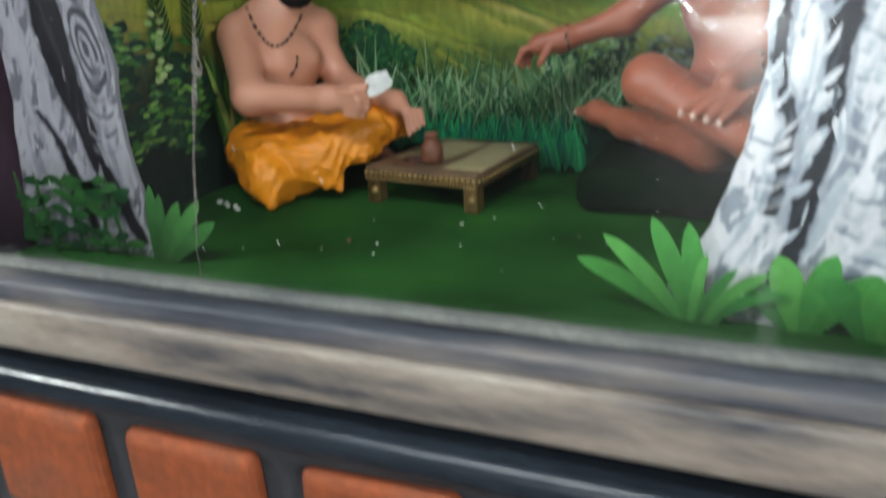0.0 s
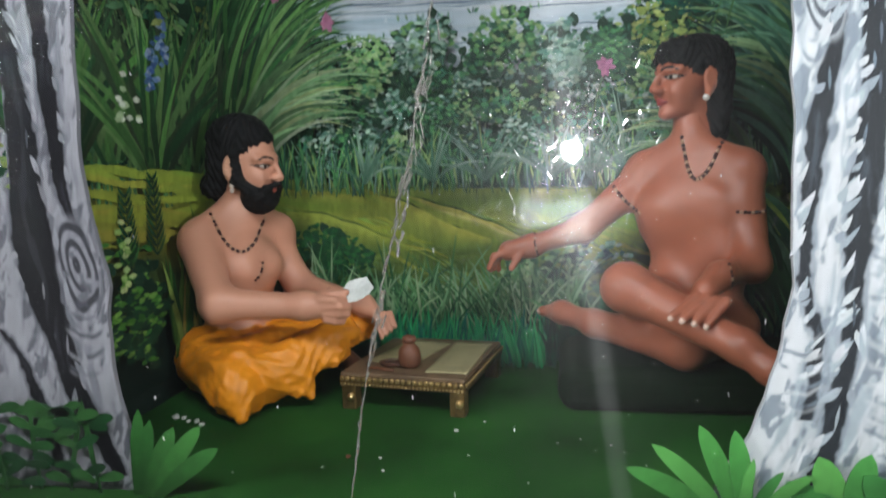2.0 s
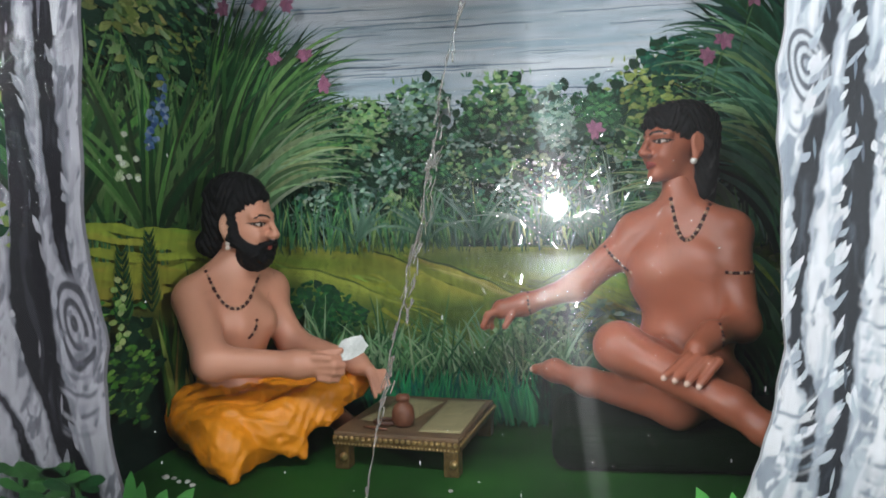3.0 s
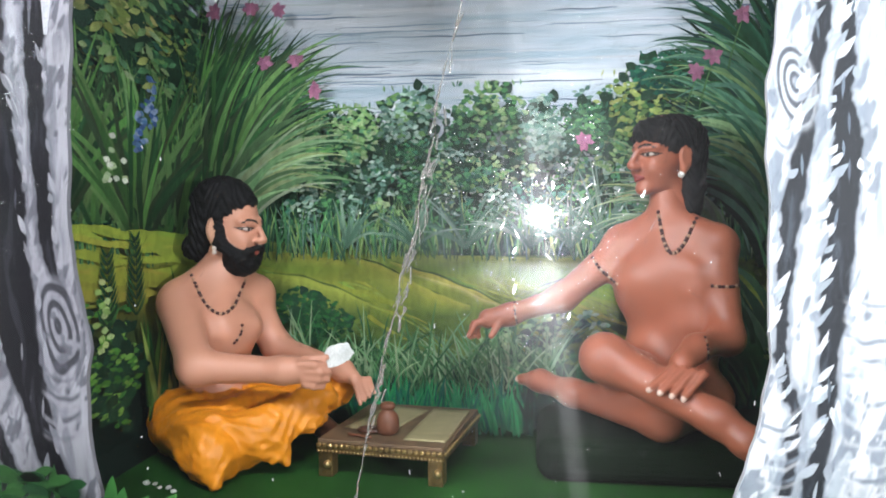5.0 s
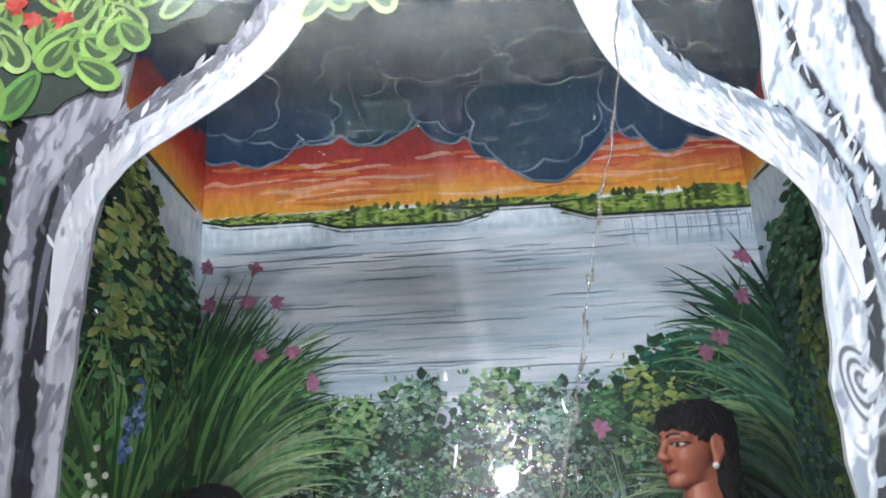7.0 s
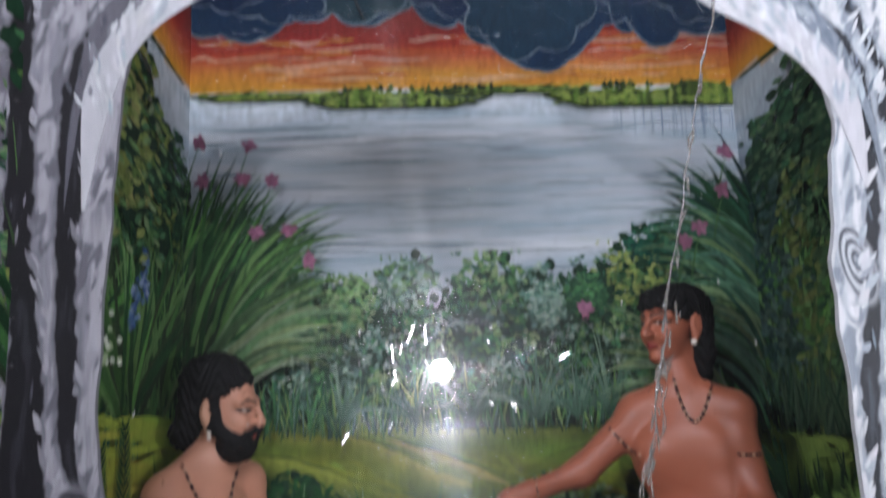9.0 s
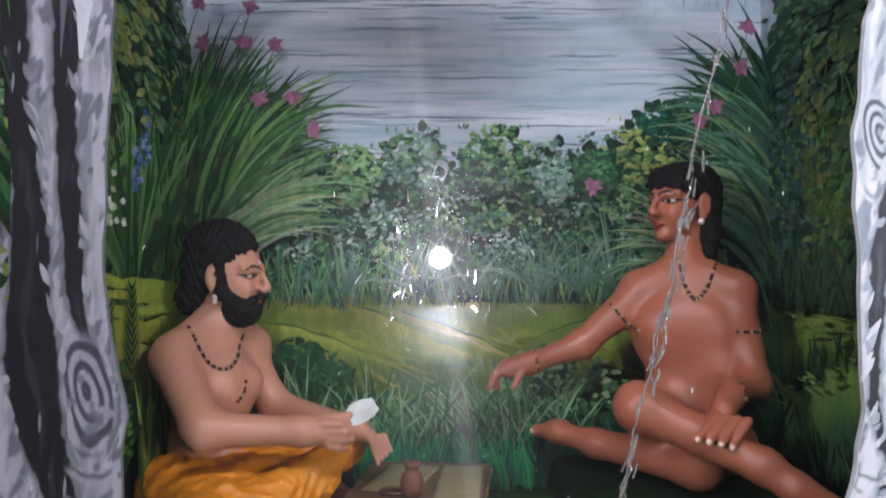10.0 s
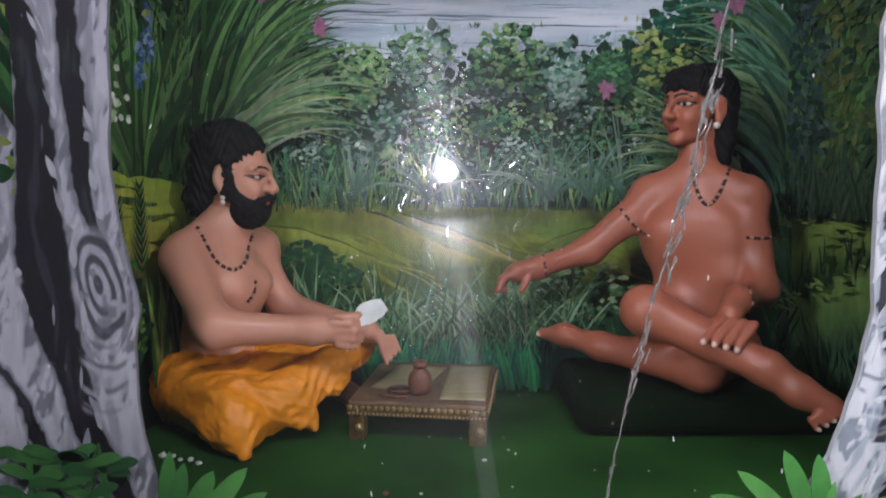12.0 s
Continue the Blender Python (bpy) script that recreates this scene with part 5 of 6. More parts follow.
# ---- statues: blended solid forms turned into one mesh ----
class Solid:
    def __init__(self, lo, hi, cell):
        self.lo, self.cell = np.array(lo), cell
        self.n = np.ceil((np.array(hi) - lo) / cell).astype(int) + 1
        ax = [np.float32(lo[i]) + np.arange(self.n[i], dtype=np.float32) * np.float32(cell) for i in range(3)]
        self.P = np.stack(np.meshgrid(*ax, indexing="ij"), -1)
        self.forms, self.cuts = [], []

    def cap(self, tag, a, b, ra, rb=None):
        self.forms.append((tag, "cap", np.array(a, np.float32), np.array(b, np.float32), ra, ra if rb is None else rb))

    def ball(self, tag, c, r, yaw=0.0, tilt=0.0, turn=None, hollow=False):
        m = (turn or Matrix.Rotation(radians(yaw), 3, "Z") @ Matrix.Rotation(radians(tilt), 3, "X")).transposed()
        (self.cuts if hollow else self.forms).append((tag, "ball", np.array(c, np.float32), np.array(r, np.float32), np.array(m, np.float32), None))

    def hollows(self, out, P):
        """Scoops the hollows out of their forms."""
        for f in self.cuts:
            d, e, k = -self.dist(f, P), out[f[0]], 0.006
            h = np.clip(0.5 + 0.5 * (d - e) / k, 0, 1)
            out[f[0]] = e * (1 - h) + d * h + k * h * (1 - h)

    @staticmethod
    def dist(form, P):
        _, kind, a, b, ra, rb = form
        if kind == "cap":
            d = b - a
            t = np.clip(((P - a) @ d) / max(1e-9, float(d @ d)), 0, 1)
            return np.linalg.norm(P - a - t[..., None] * d, axis=-1) - (ra + (rb - ra) * t)
        q = ((P - a) @ ra.T) / b
        k = np.linalg.norm(q, axis=-1)
        return (k - 1) * float(b.min()) * np.clip(k, 0.6, 1.6) ** 0.3

    def groups(self, P, blend, relief=None):
        out = {}
        for f in self.forms:
            d, k = self.dist(f, P), blend.get(f[0], 0.02)
            if f[0] in out:
                e = out[f[0]]
                h = np.clip(0.5 + 0.5 * (e - d) / k, 0, 1)
                out[f[0]] = e * (1 - h) + d * h - k * h * (1 - h)
            else:
                out[f[0]] = d
        self.hollows(out, P)
        for tag, fn in (relief or {}).items():
            out[tag] = out[tag] + fn(P)
        return out

    def grid_groups(self, blend, relief):
        """The same on the whole grid, each form worked out only round itself."""
        out = {}
        for f in self.forms:
            k = blend.get(f[0], 0.02)
            if f[1] == "cap":
                a, b = np.minimum(f[2], f[3]) - max(f[4], f[5]), np.maximum(f[2], f[3]) + max(f[4], f[5])
            else:
                a, b = f[2] - f[3].max(), f[2] + f[3].max()
            i0 = np.clip(np.floor((a - 0.05 - self.lo) / self.cell), 0, self.n - 1).astype(int)
            i1 = np.clip(np.ceil((b + 0.05 - self.lo) / self.cell), 1, self.n).astype(int)
            sl = tuple(slice(p, q) for p, q in zip(i0, i1))
            d = self.dist(f, self.P[sl])
            field = out.setdefault(f[0], np.full(tuple(self.n), 1.0, np.float32))
            e = field[sl]
            h = np.clip(0.5 + 0.5 * (e - d) / k, 0, 1)
            field[sl] = e * (1 - h) + d * h - k * h * (1 - h)
        self.hollows(out, self.P)
        for tag, fn in (relief or {}).items():
            near = out[tag] < 0.05
            out[tag][near] += fn(self.P[near]).astype(np.float32)
        return out

    def mesh(self, name, blend, colours, relief=None):
        g = self.grid_groups(blend, relief)
        D = np.minimum.reduce(list(g.values()))
        s = D < 0
        nx, ny, nz = self.n
        corner = [(i, j, k) for i in (0, 1) for j in (0, 1) for k in (0, 1)]
        sub = lambda A, c: A[c[0]:nx - 1 + c[0], c[1]:ny - 1 + c[1], c[2]:nz - 1 + c[2]]
        cnt = sum(sub(s, c).astype(np.int8) for c in corner)
        act = (cnt > 0) & (cnt < 8)
        idx = np.full(act.shape, -1, int)
        cells = np.argwhere(act)
        idx[act] = np.arange(len(cells))
        acc, num = np.zeros((len(cells), 3)), np.zeros(len(cells))
        for c in corner:
            for ax in range(3):
                if c[ax]:
                    continue
                e = list(c)
                e[ax] = 1
                d0, d1 = sub(D, c)[act], sub(D, e)[act]
                cross = (d0 < 0) != (d1 < 0)
                t = np.where(cross, d0 / np.where(d0 == d1, 1, d0 - d1), 0)
                q = np.tile(np.array(c, float), (len(cells), 1))
                q[:, ax] = t
                acc += q * cross[:, None]
                num += cross
        V = self.lo + (cells + acc / num[:, None]) * self.cell
        F = []
        for ax in range(3):
            o = [1, 1, 1]
            o[ax] = 0
            b, c = [a for a in range(3) if a != ax]
            sl0 = tuple(slice(1, self.n[i] - 1) for i in range(3))
            sh = list(sl0)
            sh[ax] = slice(2, self.n[ax])
            s0, s1 = s[sl0], s[tuple(sh)]
            for flip in (False, True):
                E = np.argwhere((s0 & ~s1) if not flip else (~s0 & s1)) + 1
                if len(E) == 0:
                    continue
                quad = []
                for db, dc in ((0, 0), (-1, 0), (-1, -1), (0, -1)):
                    q = E.copy()
                    q[:, b] += db
                    q[:, c] += dc
                    quad.append(idx[np.clip(q[:, 0], 0, nx - 2), np.clip(q[:, 1], 0, ny - 2), np.clip(q[:, 2], 0, nz - 2)])
                quad = np.stack(quad, 1)
                quad = quad[(quad >= 0).all(1)]
                if flip != (ax == 1):
                    quad = quad[:, ::-1]
                F.append(quad)
        F = np.concatenate(F)
        gv = self.groups(V.astype(np.float32), blend, relief)
        tags = list(gv)
        near = np.argmin(np.stack([gv[k] for k in tags]), 0)
        C = np.array([colours[k] for k in tags])[near]
        self.g = lambda P: np.minimum.reduce(list(self.groups(np.array(P, np.float32).reshape(-1, 3), blend, relief).values()))
        self.region = [tags[i] for i in near]
        return V, F, C

    def skin_point(self, p, way, reach=0.4):
        """The first place where a ray from p along way meets the solid."""
        way = np.array(way) / np.linalg.norm(way)
        s = np.linspace(0, reach, 160)
        d = self.g(np.array(p) + s[:, None] * way)
        hit = np.argmax(d < 0.0)
        return np.array(p) + s[hit] * way


def bead_mesh(V, F, C, beads):
    """Adds beads (place, radius, colour) to the mesh arrays."""
    bm = bmesh.new()
    bmesh.ops.create_icosphere(bm, subdivisions=2, radius=1.0)
    bv = np.array([v.co[:] for v in bm.verts])
    bm.verts.index_update()
    bf = np.array([[v.index for v in f.verts] for f in bm.faces])
    bm.free()
    Vs, tri, Cs = [V], [], [C]
    n = len(V)
    for p_, r, c in beads:
        Vs.append(np.array(p_) + bv * r)
        Cs.append(np.tile(np.array(c), (len(bv), 1)))
        tri.append(bf + n)
        n += len(bv)
    return np.concatenate(Vs), [tuple(f) for f in F.tolist()] + [tuple(f) for f in (np.concatenate(tri).tolist() if tri else [])], np.concatenate(Cs)


def statue_object(name, V, F, C, region, label):
    me = bpy.data.meshes.new(name)
    me.from_pydata(V.tolist(), [], F)
    at = me.color_attributes.new("pigment", "FLOAT_COLOR", "POINT")
    at.data.foreach_set("color", np.concatenate([C, np.ones((len(C), 1))], 1).ravel().astype(np.float32))
    for m in (SKIN, HAIRP, FABRIC):
        me.materials.append(m)
    slot = {"hair": 1, "beard": 1, "cloth": 2}
    me.polygons.foreach_set("use_smooth", [True] * len(me.polygons))
    me.polygons.foreach_set("material_index", [slot.get(region[f[0]], 0) if f[0] < len(region) else 0 for f in F])
    return tagged(new(name, me), label, "statue")


BEAD = [srgb("3c120e"), srgb("a8846c"), srgb("2c0e0a")]


def string_of_beads(solid, pts, way, r, back=0.25):
    """Beads laid on the solid under a curve of points, seen along way."""
    out = []
    w = np.array(way) / np.linalg.norm(way)
    for i, p_ in enumerate(pts):
        q = solid.skin_point(np.array(p_) - w * back, w, back * 2)
        if out and np.linalg.norm(q - out[-1][0]) > 0.06:
            continue
        out.append((q - w * r * 0.4, r, BEAD[1] if i % 3 == 1 else BEAD[i % 3]))
    return out


def path3(p0, p1, p2, n):
    p0, p1, p2 = map(np.array, (p0, p1, p2))
    return [(1 - t) ** 2 * p0 + 2 * t * (1 - t) * p1 + t * t * p2 for t in np.linspace(0, 1, n)]


SKIN_L, SKIN_R, HAIR, CLOTH = srgb("bc866e"), srgb("9e5c45"), srgb("08080a"), srgb("de8a16")

def carved_head(eye_mid, turn, nod, size, bearded, colours):
    """A statue's head in fine cells, facing along turn (degrees from x), with painted eyes, brows and lips. Returns its mesh arrays and regions."""
    m = Matrix.Translation(eye_mid) @ Matrix.Rotation(radians(turn), 4, "Z") @ Matrix.Rotation(radians(nod), 4, "Y") @ Matrix.Scale(size, 4)
    r3 = m.to_3x3().normalized()
    c = np.array(eye_mid)
    S = Solid(c - (0.175, 0.165, 0.20), c + (0.165, 0.165, 0.175), 0.0027)

    def ball(tag, p_, r, hollow=False):
        S.ball(tag, m @ Vector(p_), np.array(r) * size, turn=r3, hollow=hollow)

    def cap(tag, a, b, ra, rb=None):
        S.cap(tag, m @ Vector(a), m @ Vector(b), ra * size, (ra if rb is None else rb) * size)

    ball("skin", (-0.012, 0, 0.035), (0.092, 0.074, 0.082))
    ball("skin", (0.028, 0, -0.020), (0.062, 0.060, 0.075))
    ball("skin", (0.034, 0, -0.070), (0.050, 0.046, 0.038))
    ball("skin", (0.074, 0, -0.096), (0.019, 0.022, 0.016))
    cap("skin", (0.094, 0, 0.012), (0.116, 0, -0.028), 0.0060, 0.0088)
    cap("skin", (-0.020, 0, -0.08), (-0.034, 0, -0.20), 0.050)
    for q in (-1, 1):
        ball("skin", (0.054, q * 0.036, -0.036), (0.032, 0.020, 0.026))
        cap("skin", (0.084, q * 0.016, 0.020), (0.064, q * 0.050, 0.020), 0.0105, 0.009)
        ball("skin", (0.104, q * 0.009, -0.034), (0.009, 0.0070, 0.0065))
        ball("skin", (0.096, q * 0.034, -0.001), (0.022, 0.019, 0.012), True)
        ball("eye", (0.070, q * 0.033, -0.001), (0.0165, 0.018, 0.0115))
        cap("lips", (0.088, q * 0.018, -0.063), (0.0975, 0, -0.059), 0.0035, 0.0052)
        cap("lips", (0.087, q * 0.015, -0.066), (0.0955, 0, -0.069), 0.0035, 0.0060)
        ball("ear", (-0.010, q * 0.077, -0.010), (0.021, 0.011, 0.033))
        cap("ear", (-0.006, q * 0.076, -0.034), (-0.003, q * 0.075, -0.052), 0.010, 0.008)
        ball("ear", (-0.005, q * 0.090, -0.006), (0.011, 0.007, 0.019), True)
    if bearded:
        ball("hair", (-0.030, 0, 0.064), (0.102, 0.087, 0.084))
        ball("hair", (-0.066, 0, 0.000), (0.060, 0.084, 0.095))
        ball("hair", (-0.090, 0, -0.075), (0.050, 0.080, 0.045))
        ball("beard", (0.042, 0, -0.098), (0.060, 0.057, 0.050))
        for q in (-1, 1):
            cap("hair", (0.026, q * 0.058, 0.078), (0.002, q * 0.075, 0.030), 0.018, 0.014)
            cap("beard", (0.004, q * 0.074, 0.034), (0.012, q * 0.068, -0.045), 0.011, 0.018)
            cap("beard", (0.012, q * 0.064, -0.050), (0.064, q * 0.036, -0.088), 0.020, 0.024)
            cap("beard", (0.110, q * 0.003, -0.049), (0.088, q * 0.034, -0.066), 0.0075, 0.008)
            cap("beard", (0.088, q * 0.034, -0.066), (0.074, q * 0.040, -0.085), 0.009, 0.012)
    else:
        ball("hair", (-0.022, 0, 0.048), (0.106, 0.090, 0.072))
        ball("hair", (-0.066, 0, -0.005), (0.054, 0.082, 0.090))
        for y0 in (-0.05, -0.025, 0.0, 0.025, 0.05):
            cap("hair", (0.060 - 6 * y0 * y0, y0, 0.082), (0.082 - 9 * y0 * y0, y0 * 1.15, 0.050 + 0.006 * math.sin(90 * y0)), 0.017, 0.011)
        for q in (-1, 1):
            cap("hair", (0.030, q * 0.064, 0.060), (0.022, q * 0.073, 0.022), 0.016, 0.009)
            cap("hair", (-0.040, q * 0.066, -0.010), (-0.052, q * 0.062, -0.090), 0.026, 0.030)
            cap("hair", (-0.052, q * 0.062, -0.090), (-0.040, q * 0.064, -0.150), 0.030, 0.016)
            cap("hair", (-0.070, q * 0.030, -0.070), (-0.080, q * 0.030, -0.150), 0.036, 0.024)
    curl = {"hair": lambda P: 0.0028 * np.sin(P[..., 2] * 150 + 6 * np.sin(P[..., 0] * 55)) * np.sin(P[..., 0] * 130 + P[..., 1] * 90)}
    if bearded:
        curl["beard"] = lambda P: 0.0022 * np.sin(P[..., 0] * 230 + 3 * np.sin(P[..., 2] * 90)) * np.sin(P[..., 2] * 190 + P[..., 1] * 120)
    V, F, C = S.mesh("head", {"skin": 0.018, "hair": 0.018, "beard": 0.014, "ear": 0.008, "lips": 0.004, "eye": 0.003}, colours, curl)
    # painted features, in the head's own axes
    L = (V - c) @ np.array(r3) / size
    y, z, f = np.abs(L[:, 1]), L[:, 2], L[:, 0]
    tag = np.array(S.region)
    face = np.isin(tag, ("skin", "eye")) & (f > 0.045)
    e = ((y - 0.034) / 0.0185) ** 2 + ((z + 0.001) / np.where(z > -0.001, 0.0064, 0.0056)) ** 2
    white = face & (e < 0.80)
    C[white] = srgb("b0a298")
    C[white & ((y - 0.035) ** 2 + (z + 0.0005) ** 2 < 0.0068 ** 2)] = srgb("120a08")
    C[face & (e >= 0.80) & (e < np.where(z > 0, 1.65, 1.15))] = srgb("1c0f0b")
    arch = 0.0195 + 0.007 * np.sin(np.clip((y - 0.010) / 0.048, 0, 1) * math.pi) - 0.004 * (y > 0.045)
    C[(tag == "skin") & (f > 0.03) & (y > 0.010) & (y < 0.056) & (np.abs(z - arch) < 0.0042 * (1.15 - (y - 0.01) / 0.07))] = srgb("140b09")
    return V, F, C, S.region, m


def join_arrays(pieces):
    """Several meshes (points, faces, colours, regions) as one."""
    n, V, F, C, region = 0, [], [], [], []
    for v, f, c, g in pieces:
        V.append(v)
        F.append(np.array(f) + n)
        C.append(c)
        region += list(g)
        n += len(v)
    return np.concatenate(V), np.concatenate(F), np.concatenate(C), region


# the bearded sitting statue in an orange wrap
A = Solid((-1.56, 1.56, 0.92), (-0.84, 2.20, 1.78), 0.0052)
# torso
A.ball("skin", (-1.350, 1.965, 1.13), (0.115, 0.100, 0.16), -50)
A.ball("skin", (-1.338, 1.967, 1.29), (0.142, 0.108, 0.13), -50)
A.cap("skin", (-1.405, 1.865, 1.385), (-1.255, 2.08, 1.385), 0.050)
A.ball("skin", (-1.305, 1.892, 1.305), (0.055, 0.034, 0.038), -45)
A.ball("skin", (-1.245, 1.972, 1.305), (0.055, 0.034, 0.038), -45)
A.cap("skin", (-1.330, 1.975, 1.40), (-1.305, 1.985, 1.53), 0.058, 0.052)
A.cap("skin", (-1.330, 1.965, 1.47), (-1.395, 1.88, 1.405), 0.050, 0.046)
A.cap("skin", (-1.315, 1.995, 1.46), (-1.262, 2.06, 1.40), 0.046, 0.042)
# near arm and fist
A.cap("skin", (-1.405, 1.858, 1.372), (-1.285, 1.715, 1.228), 0.056, 0.046)
A.cap("skin", (-1.285, 1.715, 1.228), (-1.06, 1.735, 1.220), 0.045, 0.032)
A.cap("skin", (-1.05, 1.735, 1.220), (-1.000, 1.752, 1.220), 0.033, 0.037)
for k in range(4):
    q = (0.0, 0.012, 0.008, -0.006)[k]
    A.cap("digit", (-1.006 + 0.004 * k, 1.722 + 0.003 * k, 1.240 - 0.018 * k), (-0.966 + q, 1.724 + 0.004 * k, 1.238 - 0.019 * k), 0.0115, 0.0108)
    A.cap("digit", (-0.966 + q, 1.724 + 0.004 * k, 1.238 - 0.019 * k), (-0.950 + q, 1.750, 1.232 - 0.018 * k), 0.0108, 0.0095)
    A.cap("digit", (-0.950 + q, 1.750, 1.232 - 0.018 * k), (-0.968, 1.770, 1.230 - 0.017 * k), 0.0095, 0.009)
A.cap("digit", (-1.005, 1.74, 1.247), (-0.945, 1.760, 1.252), 0.012, 0.009)
# far arm
A.cap("skin", (-1.275, 2.075, 1.375), (-1.190, 2.060, 1.222), 0.050, 0.042)
A.cap("skin", (-1.190, 2.060, 1.222), (-0.955, 1.95, 1.180), 0.040, 0.026)
A.cap("skin", (-0.955, 1.95, 1.180), (-0.912, 1.915, 1.165), 0.026, 0.020)
for k in range(4):
    A.cap("digit", (-0.91 + 0.012 * k, 1.905 + 0.010 * k, 1.160), (-0.885 + 0.010 * k, 1.880 + 0.012 * k, 1.100 + 0.008 * k), 0.0085, 0.0065)
# wrap over the folded legs
A.ball("cloth", (-1.385, 1.955, 1.035), (0.140, 0.130, 0.092), -45)
A.cap("cloth", (-1.42, 1.88, 1.04), (-1.25, 1.715, 1.02), 0.088, 0.086)
A.cap("cloth", (-1.33, 2.05, 1.07), (-0.975, 1.985, 1.115), 0.085, 0.046)
A.cap("cloth", (-1.24, 1.705, 1.015), (-1.18, 1.78, 0.995), 0.078, 0.055)
A.ball("cloth", (-1.22, 1.85, 1.075), (0.16, 0.12, 0.055), 10, 10)
A.ball("cloth", (-1.09, 1.90, 1.075), (0.11, 0.13, 0.05), 30, 12)
A.cap("cloth", (-1.16, 1.74, 1.06), (-1.00, 1.90, 1.12), 0.040, 0.040)
A.cap("cloth", (-1.11, 1.79, 1.05), (-1.060, 1.77, 0.965), 0.045, 0.012)
A.cap("cloth", (-1.14, 1.75, 1.03), (-1.09, 1.76, 0.985), 0.045, 0.020)
A.cap("cloth", (-1.22, 1.66, 0.985), (-1.20, 1.635, 0.948), 0.050, 0.018)
A.cap("cloth", (-1.475, 1.93, 1.01), (-1.465, 1.91, 0.96), 0.050, 0.035)
# foot under the far knee
A.cap("skin2", (-1.03, 1.98, 1.01), (-0.95, 1.93, 0.975), 0.034, 0.028)
folds = {"cloth": lambda P: 0.006 * np.sin(P[..., 0] * 38 + 30 * P[..., 2] + 3 * np.sin(P[..., 1] * 24 + P[..., 2] * 15)) * np.cos(P[..., 2] * 18 - P[..., 1] * 26 + 2) + 0.004 * np.abs(np.sin(P[..., 0] * 46 - P[..., 2] * 62 + 3 * np.sin(P[..., 1] * 30 + 9 * P[..., 0]))) - 0.002 + 0.0018 * np.sin(P[..., 0] * 150 + P[..., 2] * 190 + 5 * np.sin(P[..., 1] * 60)) * np.sin(P[..., 1] * 120 + P[..., 2] * 60)}
V, F, C = A.mesh("statue", {"skin": 0.035, "digit": 0.006, "cloth": 0.03, "skin2": 0.01}, {"skin": SKIN_L, "digit": SKIN_L, "cloth": CLOTH, "skin2": srgb("6a4636")}, folds)
beads = []
front = (-0.55, 0.83, 0.0)
beads += string_of_beads(A, path3((-1.362, 1.85, 1.480), (-1.262, 1.80, 1.235), (-1.222, 1.95, 1.455), 42)[2:-2], front, 0.0056)
beads += string_of_beads(A, path3((-1.205, 1.85, 1.315), (-1.20, 1.84, 1.28), (-1.235, 1.82, 1.255), 9), front, 0.005)
for u in (0, 1):
    beads.append(((-1.308, 1.887, 1.535 - 0.013 * u), 0.007, srgb("c8bcb2")))
head = carved_head((-1.292, 1.966, 1.596), -10, 6, 0.98, True, {"skin": SKIN_L, "eye": SKIN_L, "lips": srgb("9a4a40"), "ear": srgb("bf9078"), "hair": HAIR, "beard": HAIR})
V, F, C, region = join_arrays([(V, F, C, A.region), head[:4]])
V, F, C = bead_mesh(V, F, C, beads)
statue_object("statue", V, F, C, region, "painted bearded statue sitting in an orange wrap")

# the young sitting statue on the dark block
B = Solid((-0.64, 1.52, 1.0), (0.24, 2.17, 1.95), 0.0052)
B.ball("skin", (-0.035, 2.005, 1.22), (0.125, 0.095, 0.15), -20)
B.ball("skin", (-0.045, 2.000, 1.43), (0.145, 0.095, 0.15), -20)
B.ball("skin", (-0.03, 1.985, 1.12), (0.150, 0.125, 0.075), -20)
B.ball("skin", (0.022, 1.965, 1.33), (0.088, 0.080, 0.13), -20)
B.cap("skin", (-0.160, 2.05, 1.540), (0.088, 1.955, 1.540), 0.048)
B.ball("skin", (-0.105, 1.958, 1.445), (0.066, 0.028, 0.046), -20)
B.ball("skin", (0.000, 1.920, 1.445), (0.066, 0.028, 0.046), -20)
B.cap("skin", (-0.035, 2.005, 1.55), (-0.044, 2.008, 1.67), 0.054, 0.044)
B.cap("skin", (-0.046, 2.008, 1.615), (-0.140, 2.04, 1.555), 0.034, 0.042)
B.cap("skin", (-0.034, 2.002, 1.615), (0.068, 1.963, 1.555), 0.034, 0.042)
# outstretched arm
B.cap("skin", (-0.160, 2.05, 1.524), (-0.325, 2.04, 1.385), 0.050, 0.038)
B.cap("skin", (-0.325, 2.04, 1.385), (-0.475, 1.995, 1.34), 0.036, 0.026)
B.cap("skin", (-0.475, 1.995, 1.34), (-0.535, 1.975, 1.33), 0.028, 0.028)
for k in range(4):
    B.cap("digit", (-0.535 - 0.006 * k, 1.962 + 0.014 * k, 1.330), (-0.572 - 0.006 * (k % 2), 1.955 + 0.016 * k, 1.318 - 0.01 * k), 0.012, 0.010)
    B.cap("digit", (-0.572 - 0.006 * (k % 2), 1.955 + 0.016 * k, 1.318 - 0.01 * k), (-0.588 + 0.012 * (k % 3), 1.95 + 0.016 * k, 1.285 - 0.004 * k), 0.010, 0.008)
B.cap("digit", (-0.50, 1.965, 1.325), (-0.525, 1.945, 1.285), 0.012, 0.009)
